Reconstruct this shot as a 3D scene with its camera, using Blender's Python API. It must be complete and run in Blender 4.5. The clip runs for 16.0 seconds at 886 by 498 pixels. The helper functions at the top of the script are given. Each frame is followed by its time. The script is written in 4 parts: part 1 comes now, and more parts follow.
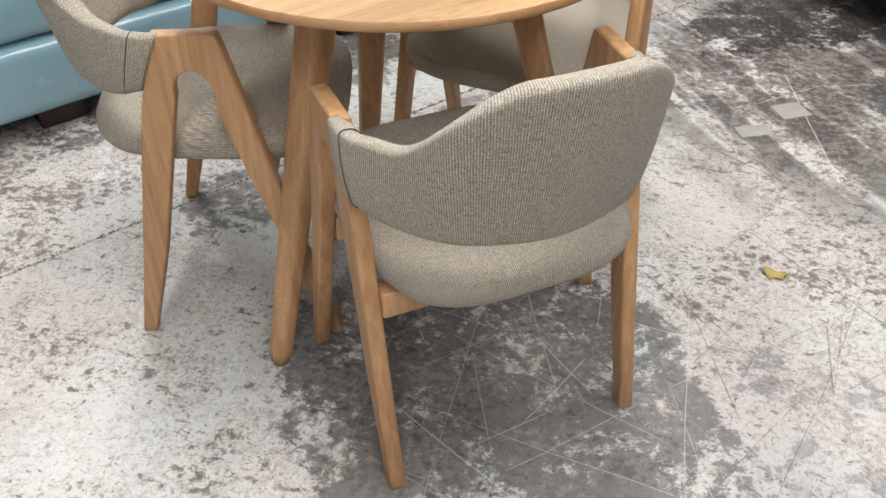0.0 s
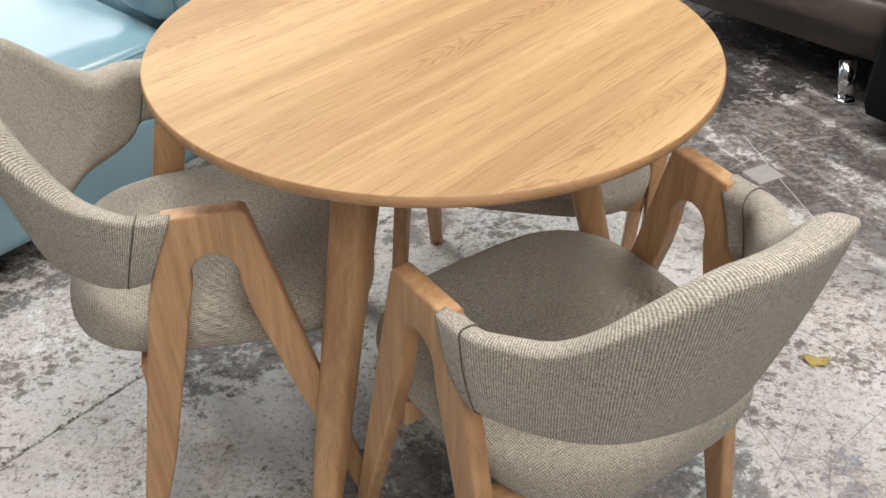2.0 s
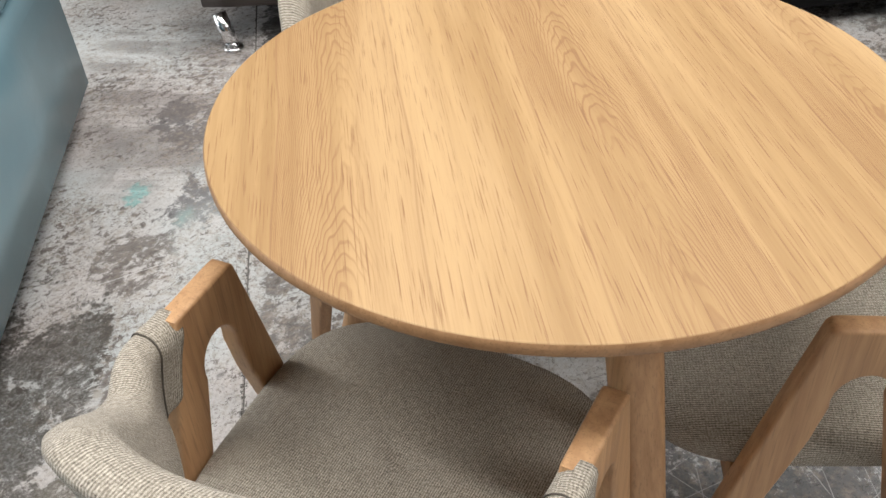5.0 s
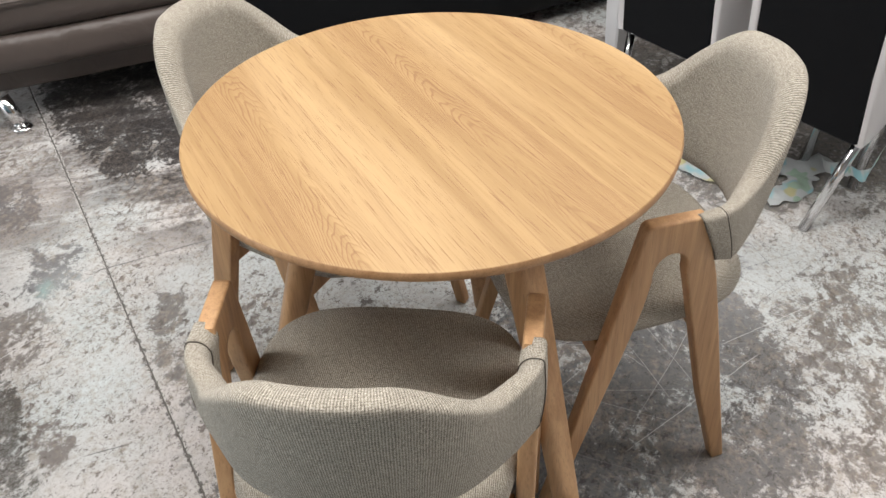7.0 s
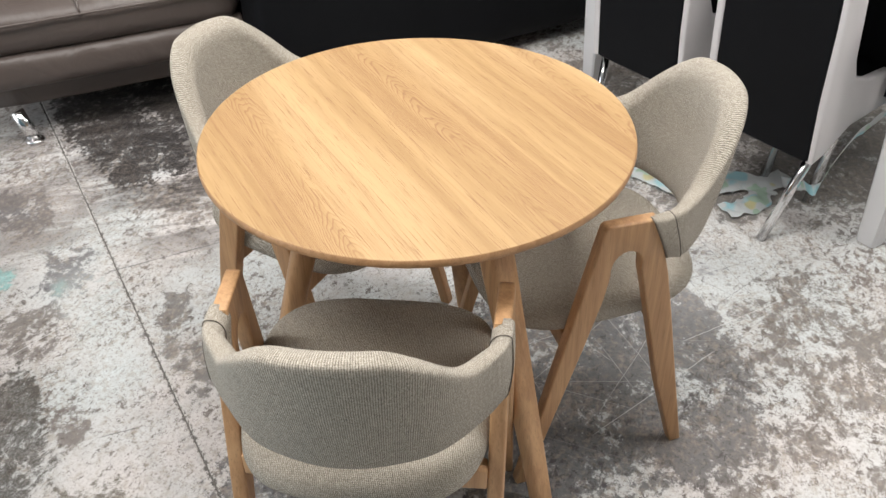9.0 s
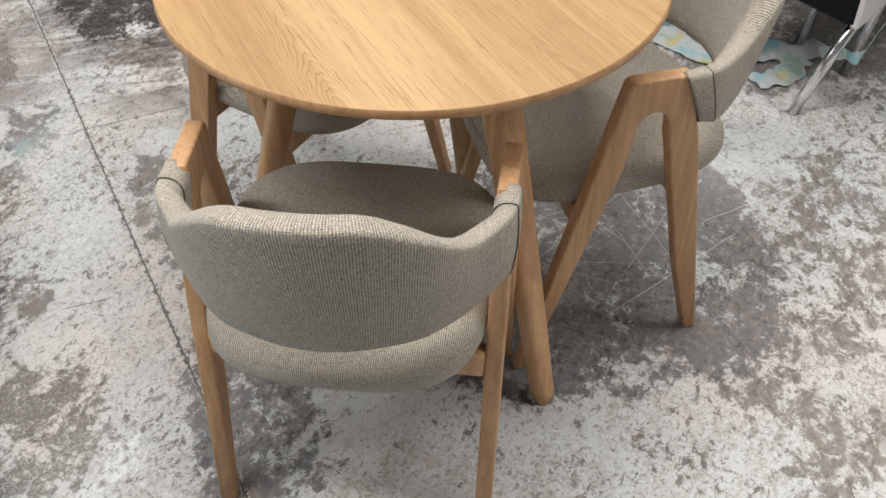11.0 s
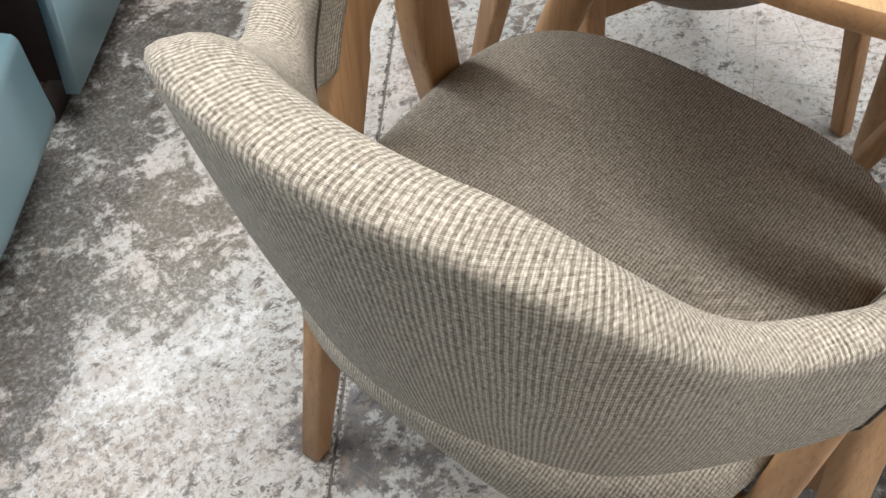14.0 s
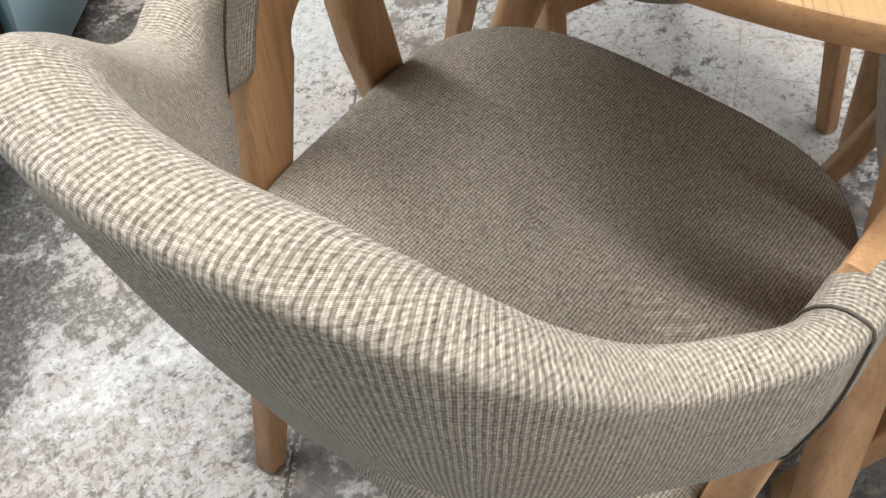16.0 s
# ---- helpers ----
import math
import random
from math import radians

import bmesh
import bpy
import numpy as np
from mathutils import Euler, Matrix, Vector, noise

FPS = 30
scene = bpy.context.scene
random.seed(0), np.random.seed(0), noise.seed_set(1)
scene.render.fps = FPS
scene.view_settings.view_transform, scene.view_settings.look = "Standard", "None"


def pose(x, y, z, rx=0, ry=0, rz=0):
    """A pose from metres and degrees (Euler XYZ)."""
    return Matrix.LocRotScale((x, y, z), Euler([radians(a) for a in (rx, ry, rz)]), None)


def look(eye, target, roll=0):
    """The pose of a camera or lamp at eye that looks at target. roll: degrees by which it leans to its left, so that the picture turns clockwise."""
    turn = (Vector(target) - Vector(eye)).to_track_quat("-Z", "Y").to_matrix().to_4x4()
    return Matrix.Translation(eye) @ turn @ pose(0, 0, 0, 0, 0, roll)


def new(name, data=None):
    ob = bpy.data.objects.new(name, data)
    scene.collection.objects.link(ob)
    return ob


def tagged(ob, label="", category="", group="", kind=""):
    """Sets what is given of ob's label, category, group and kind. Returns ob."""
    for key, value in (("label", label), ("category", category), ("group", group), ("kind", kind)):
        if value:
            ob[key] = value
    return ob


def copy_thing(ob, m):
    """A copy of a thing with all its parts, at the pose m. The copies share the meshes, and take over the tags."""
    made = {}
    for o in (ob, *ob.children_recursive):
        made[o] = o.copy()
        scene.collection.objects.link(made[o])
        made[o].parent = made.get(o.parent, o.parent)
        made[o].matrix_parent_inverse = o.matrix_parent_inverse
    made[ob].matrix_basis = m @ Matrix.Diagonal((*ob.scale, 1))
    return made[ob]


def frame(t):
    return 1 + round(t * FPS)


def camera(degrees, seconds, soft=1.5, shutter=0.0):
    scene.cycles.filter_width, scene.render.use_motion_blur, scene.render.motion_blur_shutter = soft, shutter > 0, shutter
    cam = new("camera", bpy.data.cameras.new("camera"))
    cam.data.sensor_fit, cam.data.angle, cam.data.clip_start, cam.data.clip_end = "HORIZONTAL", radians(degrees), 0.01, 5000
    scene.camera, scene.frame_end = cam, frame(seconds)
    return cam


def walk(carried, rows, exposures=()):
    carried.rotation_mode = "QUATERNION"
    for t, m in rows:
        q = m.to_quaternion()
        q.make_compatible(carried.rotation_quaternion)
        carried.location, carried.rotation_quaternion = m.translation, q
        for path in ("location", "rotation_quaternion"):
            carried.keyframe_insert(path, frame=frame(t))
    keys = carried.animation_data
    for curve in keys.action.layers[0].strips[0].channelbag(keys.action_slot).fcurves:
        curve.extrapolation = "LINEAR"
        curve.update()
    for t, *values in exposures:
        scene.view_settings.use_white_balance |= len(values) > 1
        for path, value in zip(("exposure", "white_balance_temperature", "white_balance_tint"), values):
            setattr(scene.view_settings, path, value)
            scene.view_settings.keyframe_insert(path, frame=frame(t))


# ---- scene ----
cam = camera(53.5, 16.0)
PATH = [
    (0, (0.224, 0.266, 1.249), (0.101, 1.787, -0.044), 0.0),
    (0.5, (0.175, 0.286, 1.241), (0.084, 1.84, -0.015), -0.4),
    (1, (0.12, 0.383, 1.242), (0.066, 1.943, -0.009), -0.5),
    (1.5, (0.05, 0.475, 1.257), (0.054, 2.045, 0.019), -0.7),
    (2, (-0.084, 0.545, 1.26), (0.109, 2.118, 0.04), -0.1),
    (2.5, (-0.261, 0.617, 1.277), (0.124, 2.168, 0.075), -0.2),
    (3, (-0.373, 0.749, 1.255), (0.133, 2.259, 0.046), 0.2),
    (3.2, (-0.407, 0.794, 1.26), (0.144, 2.289, 0.052), 0.1),
    (5.3, (-0.812, 1.383, 1.251), (0.556, 2.136, 0.002), -2.1),
    (5.5, (-0.855, 1.439, 1.271), (0.58, 2.097, 0.043), -1.0),
    (6, (-0.921, 1.459, 1.341), (0.579, 1.952, 0.113), -0.9),
    (6.5, (-1.024, 1.418, 1.402), (0.488, 1.813, 0.155), -0.9),
    (7, (-1.146, 1.378, 1.455), (0.372, 1.749, 0.206), -2.2),
    (7.5, (-1.221, 1.348, 1.496), (0.317, 1.713, 0.271), -2.7),
    (8, (-1.264, 1.33, 1.522), (0.3, 1.687, 0.327), -1.9),
    (8.5, (-1.302, 1.322, 1.543), (0.276, 1.671, 0.364), -1.2),
    (9, (-1.314, 1.328, 1.541), (0.236, 1.681, 0.328), -1.2),
    (9.5, (-1.292, 1.335, 1.521), (0.2, 1.672, 0.232), -1.0),
    (9.7, (-1.279, 1.335, 1.509), (0.185, 1.662, 0.187), -0.9),
    (11.8, (-1.052, 1.399, 1.268), (0.258, 1.792, -0.191), -0.9),
    (12, (-1.003, 1.424, 1.231), (0.28, 1.866, -0.239), -1.4),
    (12.5, (-0.869, 1.502, 1.134), (0.278, 2.077, -0.4), -1.2),
    (13, (-0.791, 1.511, 1.068), (0.171, 2.276, -0.51), -1.4),
    (13.5, (-0.73, 1.47, 1.03), (0.111, 2.331, -0.567), -1.0),
    (14, (-0.702, 1.452, 1.012), (0.129, 2.315, -0.589), -0.8),
    (14.5, (-0.691, 1.443, 0.997), (0.131, 2.313, -0.605), -1.6),
    (15, (-0.679, 1.441, 0.993), (0.14, 2.31, -0.611), -1.4),
    (15.5, (-0.66, 1.436, 0.982), (0.146, 2.313, -0.624), -1.8),
    (16, (-0.632, 1.426, 0.985), (0.171, 2.312, -0.619), -2.5),
]
walk(cam, [(t, look(eye, target, roll)) for t, eye, target, roll in PATH], exposures=((0.0, 0.12), (0.5, 0.06), (1.5, 0.03), (3.0, -0.08), (6.0, -0.08), (7.5, 0.03), (8.5, 0.13), (9.5, 0.06), (12.0, -0.10), (13.5, 0.05), (15.0, 0.15), (16.0, 0.15)))

# ---------------------------------------------------------------- world, lights
world = bpy.data.worlds.new("world")
scene.world = world
world.use_nodes = True
world.node_tree.nodes["Background"].inputs[0].default_value = (0.75, 0.85, 1.0, 1)
world.node_tree.nodes["Background"].inputs[1].default_value = 0.4


def area_lamp(name, m, sx, sy, watts, colour):
    data = bpy.data.lights.new(name, "AREA")
    data.shape, data.size, data.size_y, data.energy, data.color = "RECTANGLE", sx, sy, watts, colour
    ob = new(name, data)
    ob.matrix_world = m
    return ob


LAMPS = [(0.15, 1.6, 86), (1.9, 1.9, 75), (-1.25, 3.3, 95), (0.15, -2.0, 70), (1.9, -2.0, 70)]
for lx, ly, watts in LAMPS:
    area_lamp("batten_light", pose(lx, ly, 3.86, 0, 0, 0), 0.30, 2.4, watts, (1.0, 0.97, 0.93))
area_lamp("roller_door_daylight", look((-2.5, 6.85, 1.9), (0, 0, 0.6)), 4.0, 3.0, 110, (0.95, 0.97, 1.0))

# ---------------------------------------------------------------- materials


def mat_new(name):
    m = bpy.data.materials.new(name)
    m.use_nodes = True
    nt = m.node_tree
    return m, nt, nt.nodes["Principled BSDF"]


class N:
    """Short hands for nodes of one tree."""

    def __init__(self, nt):
        self.nt = nt

    def put(self, v, sock):
        if isinstance(v, bpy.types.NodeSocket):
            self.nt.links.new(v, sock)
        elif v is not None:
            sock.default_value = v

    def node(self, kind, **sets):
        n = self.nt.nodes.new(kind)
        for k, v in sets.items():
            setattr(n, k, v)
        return n

    def math(self, op, a, b=None, c=None, clamp=False):
        n = self.node("ShaderNodeMath", operation=op, use_clamp=clamp)
        for i, v in enumerate((a, b, c)):
            self.put(v, n.inputs[i])
        return n.outputs[0]

    def coords(self, kind="Object"):
        return self.node("ShaderNodeTexCoord").outputs[kind]

    def mapping(self, vec, scale=(1, 1, 1), rot=(0, 0, 0), loc=(0, 0, 0)):
        n = self.node("ShaderNodeMapping")
        self.put(vec, n.inputs[0])
        n.inputs["Scale"].default_value, n.inputs["Rotation"].default_value, n.inputs["Location"].default_value = scale, rot, loc
        return n.outputs[0]

    def noise(self, vec, scale, detail=4.0, rough=0.55, dist=0.0):
        n = self.node("ShaderNodeTexNoise")
        self.put(vec, n.inputs["Vector"])
        n.inputs["Scale"].default_value, n.inputs["Detail"].default_value = scale, detail
        n.inputs["Roughness"].default_value, n.inputs["Distortion"].default_value = rough, dist
        return n.outputs["Fac"]

    def ramp(self, fac, stops, mode="LINEAR"):
        n = self.node("ShaderNodeValToRGB")
        n.color_ramp.interpolation = mode
        els = n.color_ramp.elements
        while len(els) < len(stops):
            els.new(0.5)
        for e, (p, c) in zip(els, stops):
            e.position = p
            e.color = (c, c, c, 1) if isinstance(c, (int, float)) else (*c, 1)
        self.put(fac, n.inputs[0])
        return n.outputs[0]

    def mix(self, fac, a, b, mode="MIX"):
        n = self.node("ShaderNodeMix", data_type="RGBA", blend_type=mode)
        self.put(fac, n.inputs[0])
        for v, s in ((a, n.inputs[6]), (b, n.inputs[7])):
            self.put((*v, 1) if isinstance(v, tuple) and len(v) == 3 else v, s)
        return n.outputs[2]

    def sep(self, vec):
        n = self.node("ShaderNodeSeparateXYZ")
        self.put(vec, n.inputs[0])
        return n.outputs

    def comb(self, x, y, z):
        n = self.node("ShaderNodeCombineXYZ")
        for i, v in enumerate((x, y, z)):
            self.put(v, n.inputs[i])
        return n.outputs[0]

    def bump(self, height, strength, distance=0.002, normal=None):
        n = self.node("ShaderNodeBump")
        n.inputs["Strength"].default_value, n.inputs["Distance"].default_value = strength, distance
        self.put(height, n.inputs["Height"])
        if normal is not None:
            self.put(normal, n.inputs["Normal"])
        return n.outputs[0]

    def smooth(self, v, lo, hi):
        n = self.node("ShaderNodeMapRange", interpolation_type="SMOOTHSTEP")
        self.put(v, n.inputs[0])
        n.inputs[1].default_value, n.inputs[2].default_value = lo, hi
        return n.outputs[0]


def plain(name, colour, rough=0.5, metal=0.0, grain=60.0, vary=0.15, bump=0.1, coat=0.0):
    m, nt, b = mat_new(name)
    n = N(nt)
    co = n.coords()
    f = n.noise(co, grain, 5)
    g = n.noise(co, grain / 9, 3)
    dark = tuple(c * (1 - vary) for c in colour)
    light = tuple(min(1, c * (1 + vary)) for c in colour)
    n.put(n.mix(n.math("MULTIPLY", n.math("ADD", f, g), 0.5), dark, light), b.inputs["Base Color"])
    n.put(n.math("ADD", n.math("MULTIPLY", g, 0.16), rough - 0.08), b.inputs["Roughness"])
    b.inputs["Metallic"].default_value = metal
    b.inputs["Coat Weight"].default_value = coat
    n.put(n.bump(f, bump, 0.001), b.inputs["Normal"])
    return m


GRAIN = radians(41)


def table_wood():
    """Oak veneer: leaves side by side, every other one with cathedral figure."""
    m, nt, b = mat_new("oak_veneer")
    n = N(nt)
    co = n.mapping(n.coords(), rot=(0, 0, -GRAIN))
    x, y, z = n.sep(co)
    wob = n.noise(n.mapping(co, (1.8, 5, 1)), 1.0, 2)
    wob2 = n.noise(n.mapping(co, (4, 17, 1)), 1.0, 3)
    yy = n.math("ADD", y, n.math("MULTIPLY", n.math("SUBTRACT", wob, 0.5), 0.035))
    cell = n.math("ADD", n.math("DIVIDE", n.math("SUBTRACT", yy, 0.028), 0.146), 10.0)
    leaf = n.math("FLOOR", cell)
    v = n.math("MULTIPLY", n.math("SUBTRACT", n.math("FRACT", cell), 0.5), 0.146)
    odd = n.math("MODULO", leaf, 2.0)
    # figure: nested arches along the grain; straight lines on the even leaves
    arch = n.math("MULTIPLY", n.math("MULTIPLY", v, v), 2300.0)
    along = n.math("MULTIPLY", n.math("ADD", x, n.math("MULTIPLY", leaf, 0.37)), n.math("ADD", n.math("MULTIPLY", odd, 13.0), 0.6))
    f = n.math("ADD", n.math("ADD", along, n.math("MULTIPLY", arch, odd)), n.math("MULTIPLY", wob2, 4.6))
    f = n.math("ADD", f, n.math("MULTIPLY", n.math("ABSOLUTE", v), n.math("MULTIPLY", n.math("SUBTRACT", 1.0, odd), 75.0)))
    ring = n.math("FRACT", n.math("MULTIPLY", f, 1.9))
    ring = n.ramp(ring, [(0.0, 0.9), (0.18, 0.15), (0.75, 0.3), (0.93, 1.0), (1.0, 0.9)], "EASE")
    fine = n.noise(n.mapping(co, (7, 330, 1)), 1.0, 4, 0.65)
    streak = n.noise(n.mapping(co, (1.1, 42, 1)), 1.0, 4, 0.62)
    pore = n.ramp(n.noise(n.mapping(co, (14, 520, 1)), 1.0, 2), [(0.30, 1.0), (0.43, 0.0)])
    broad = n.noise(n.mapping(co, (0.7, 8, 1)), 1.0, 2)
    col = n.mix(n.smooth(streak, 0.3, 0.7), (0.335, 0.202, 0.085), (0.440, 0.283, 0.130))
    patch = n.smooth(n.noise(n.mapping(co, (2.6, 9, 1), loc=(1.7, 0.4, 0)), 1.0, 2), 0.36, 0.56)
    figure = n.math("MULTIPLY", n.math("MULTIPLY", ring, n.math("ADD", n.math("MULTIPLY", odd, 0.62), 0.10)), n.math("ADD", n.math("MULTIPLY", patch, 0.85), 0.15))
    col = n.mix(figure, col, (0.235, 0.112, 0.045))
    col = n.mix(n.math("MULTIPLY", n.smooth(broad, 0.5, 0.68), 0.6), col, (0.530, 0.358, 0.182))
    col = n.mix(n.math("MULTIPLY", n.smooth(fine, 0.5, 0.75), 0.30), col, (0.27, 0.135, 0.06))
    col = n.mix(n.math("MULTIPLY", pore, 0.75), col, (0.22, 0.105, 0.042))
    edge = n.math("SUBTRACT", 1.0, n.smooth(n.math("ABSOLUTE", n.math("SUBTRACT", n.math("FRACT", cell), 0.5)), 0.488, 0.497))
    col = n.mix(n.math("MULTIPLY", n.math("SUBTRACT", 1.0, edge), 0.4), col, (0.24, 0.12, 0.055))
    n.put(col, b.inputs["Base Color"])
    n.put(n.math("ADD", n.math("MULTIPLY", fine, 0.12), 0.50), b.inputs["Roughness"])
    n.put(n.bump(n.math("SUBTRACT", fine, pore), 0.08, 0.0006), b.inputs["Normal"])
    return m


def frame_wood(name, lo, hi, axis=2):
    """Solid beech or oak, grain along one local axis."""
    m, nt, b = mat_new(name)
    n = N(nt)
    info = n.node("ShaderNodeObjectInfo")
    co = n.node("ShaderNodeVectorMath", operation="ADD")
    n.put(n.coords(), co.inputs[0])
    n.put(n.comb(info.outputs["Random"], info.outputs["Random"], 0.0), co.inputs[1])
    co = co.outputs[0]
    s1, s2, s3 = [70.0] * 3, [16.0] * 3, [420.0] * 3
    s1[axis], s2[axis], s3[axis] = 4.0, 1.6, 16.0
    a = n.noise(n.mapping(co, s1), 1.0, 4, 0.6, 0.3)
    c = n.noise(n.mapping(co, s2), 1.0, 3)
    d = n.noise(n.mapping(co, s3), 1.0, 2)
    col = n.mix(n.smooth(n.math("ADD", n.math("MULTIPLY", a, 0.6), n.math("MULTIPLY", c, 0.4)), 0.32, 0.68), lo, hi)
    col = n.mix(n.math("MULTIPLY", n.ramp(d, [(0.3, 1.0), (0.45, 0.0)]), 0.35), col, tuple(v * 0.5 for v in lo))
    n.put(col, b.inputs["Base Color"])
    n.put(n.math("ADD", n.math("MULTIPLY", a, 0.15), 0.38), b.inputs["Roughness"])
    n.put(n.bump(a, 0.06, 0.0008), b.inputs["Normal"])
    return m


def weave(name, tint):
    """Slubby tweed on the uv of the upholstery, in metres: pale dashed ribs over brown, crossed by thin pale wefts."""
    m, nt, b = mat_new(name)
    n = N(nt)
    uv = n.coords("UV")
    bend = n.noise(uv, 22.0, 2)
    x, y, z = n.sep(uv)
    x = n.math("ADD", x, n.math("MULTIPLY", bend, 0.0016))
    y = n.math("ADD", y, n.math("MULTIPLY", bend, 0.0012))
    cr = n.math("DIVIDE", x, 0.0011)
    cw = n.math("DIVIDE", y, 0.00085)
    rib_id, weft_id = n.math("FLOOR", cr), n.math("FLOOR", cw)

    def dice(a, c):
        w = n.node("ShaderNodeTexWhiteNoise", noise_dimensions="2D")
        n.put(n.comb(a, c, 0.0), w.inputs["Vector"])
        return w.outputs["Value"]

    cell = dice(rib_id, weft_id)
    slub = n.noise(n.comb(n.math("MULTIPLY", rib_id, 5.37), n.math("MULTIPLY", y, 210.0), 0.0), 1.0, 2, 0.6)
    cross = n.noise(n.comb(n.math("MULTIPLY", x, 90.0), n.math("MULTIPLY", weft_id, 7.13), 2.0), 1.0, 2, 0.6)
    fuzz = n.noise(uv, 1900.0, 2, 0.7)
    broad = n.noise(n.mapping(uv, (60, 9, 1)), 1.0, 2, 0.6)
    round_r = n.math("SINE", n.math("MULTIPLY", n.math("FRACT", cr), math.pi))
    round_w = n.math("SINE", n.math("MULTIPLY", n.math("FRACT", cw), math.pi))
    warp_l = n.math("SINE", n.math("ADD", n.math("MULTIPLY", x, 2 * math.pi / 0.0030), n.math("MULTIPLY", broad, 5.0)))
    weft_l = n.math("SINE", n.math("ADD", n.math("MULTIPLY", y, 2 * math.pi / 0.0037), n.math("MULTIPLY", broad, 1.2)))
    v = n.math("ADD", n.math("MULTIPLY", n.math("MULTIPLY", warp_l, n.math("ADD", broad, 0.5)), 0.112), n.math("MULTIPLY", weft_l, 0.040))
    v = n.math("ADD", v, n.math("MULTIPLY", n.math("SUBTRACT", slub, 0.5), 0.62))
    v = n.math("ADD", v, n.math("MULTIPLY", n.math("SUBTRACT", cross, 0.5), 0.26))
    v = n.math("ADD", v, n.math("MULTIPLY", n.math("SUBTRACT", cell, 0.5), 0.13))
    v = n.math("ADD", v, n.math("MULTIPLY", n.math("SUBTRACT", fuzz, 0.5), 0.24))
    v = n.math("ADD", v, n.math("MULTIPLY", n.math("SUBTRACT", round_w, 0.6), 0.12))
    v = n.math("ADD", v, n.math("ADD", n.math("MULTIPLY", n.math("SUBTRACT", round_r, 0.6), 0.12), 0.37))
    col = n.ramp(v, [(0.10, tuple(0.08 * t for t in tint)), (0.34, tuple(0.31 * t for t in tint)), (0.66, (0.74, 0.69, 0.60))])
    n.put(col, b.inputs["Base Color"])
    b.inputs["Roughness"].default_value = 0.85
    b.inputs["Sheen Weight"].default_value = 0.10
    b.inputs["Sheen Roughness"].default_value = 0.4
    h = n.math("ADD", n.math("MULTIPLY", round_r, round_w), n.math("MULTIPLY", cell, 0.7))
    n.put(n.bump(n.math("ADD", h, v), 0.5, 0.0009), b.inputs["Normal"])
    return m


def leather(name, colour, rough, crease=1.0, gloss=0.5):
    m, nt, b = mat_new(name)
    n = N(nt)
    co = n.coords()
    g = n.node("ShaderNodeTexVoronoi", feature="DISTANCE_TO_EDGE")
    n.put(co, g.inputs["Vector"])
    g.inputs["Scale"].default_value = 260.0
    pebble = n.smooth(g.outputs["Distance"], 0.0, 0.35)
    fold = n.noise(co, 9.0, 3, 0.5, 0.6)
    big = n.noise(co, 3.0, 2)
    n.put(n.mix(big, tuple(c * 0.86 for c in colour), tuple(min(1, c * 1.12) for c in colour)), b.inputs["Base Color"])
    n.put(n.math("ADD", n.math("MULTIPLY", fold, 0.14), rough - 0.07), b.inputs["Roughness"])
    b.inputs["Specular IOR Level"].default_value = gloss
    nb = n.bump(fold, 0.22 * crease, 0.02)
    n.put(n.bump(pebble, 0.12, 0.0006, nb), b.inputs["Normal"])
    return m


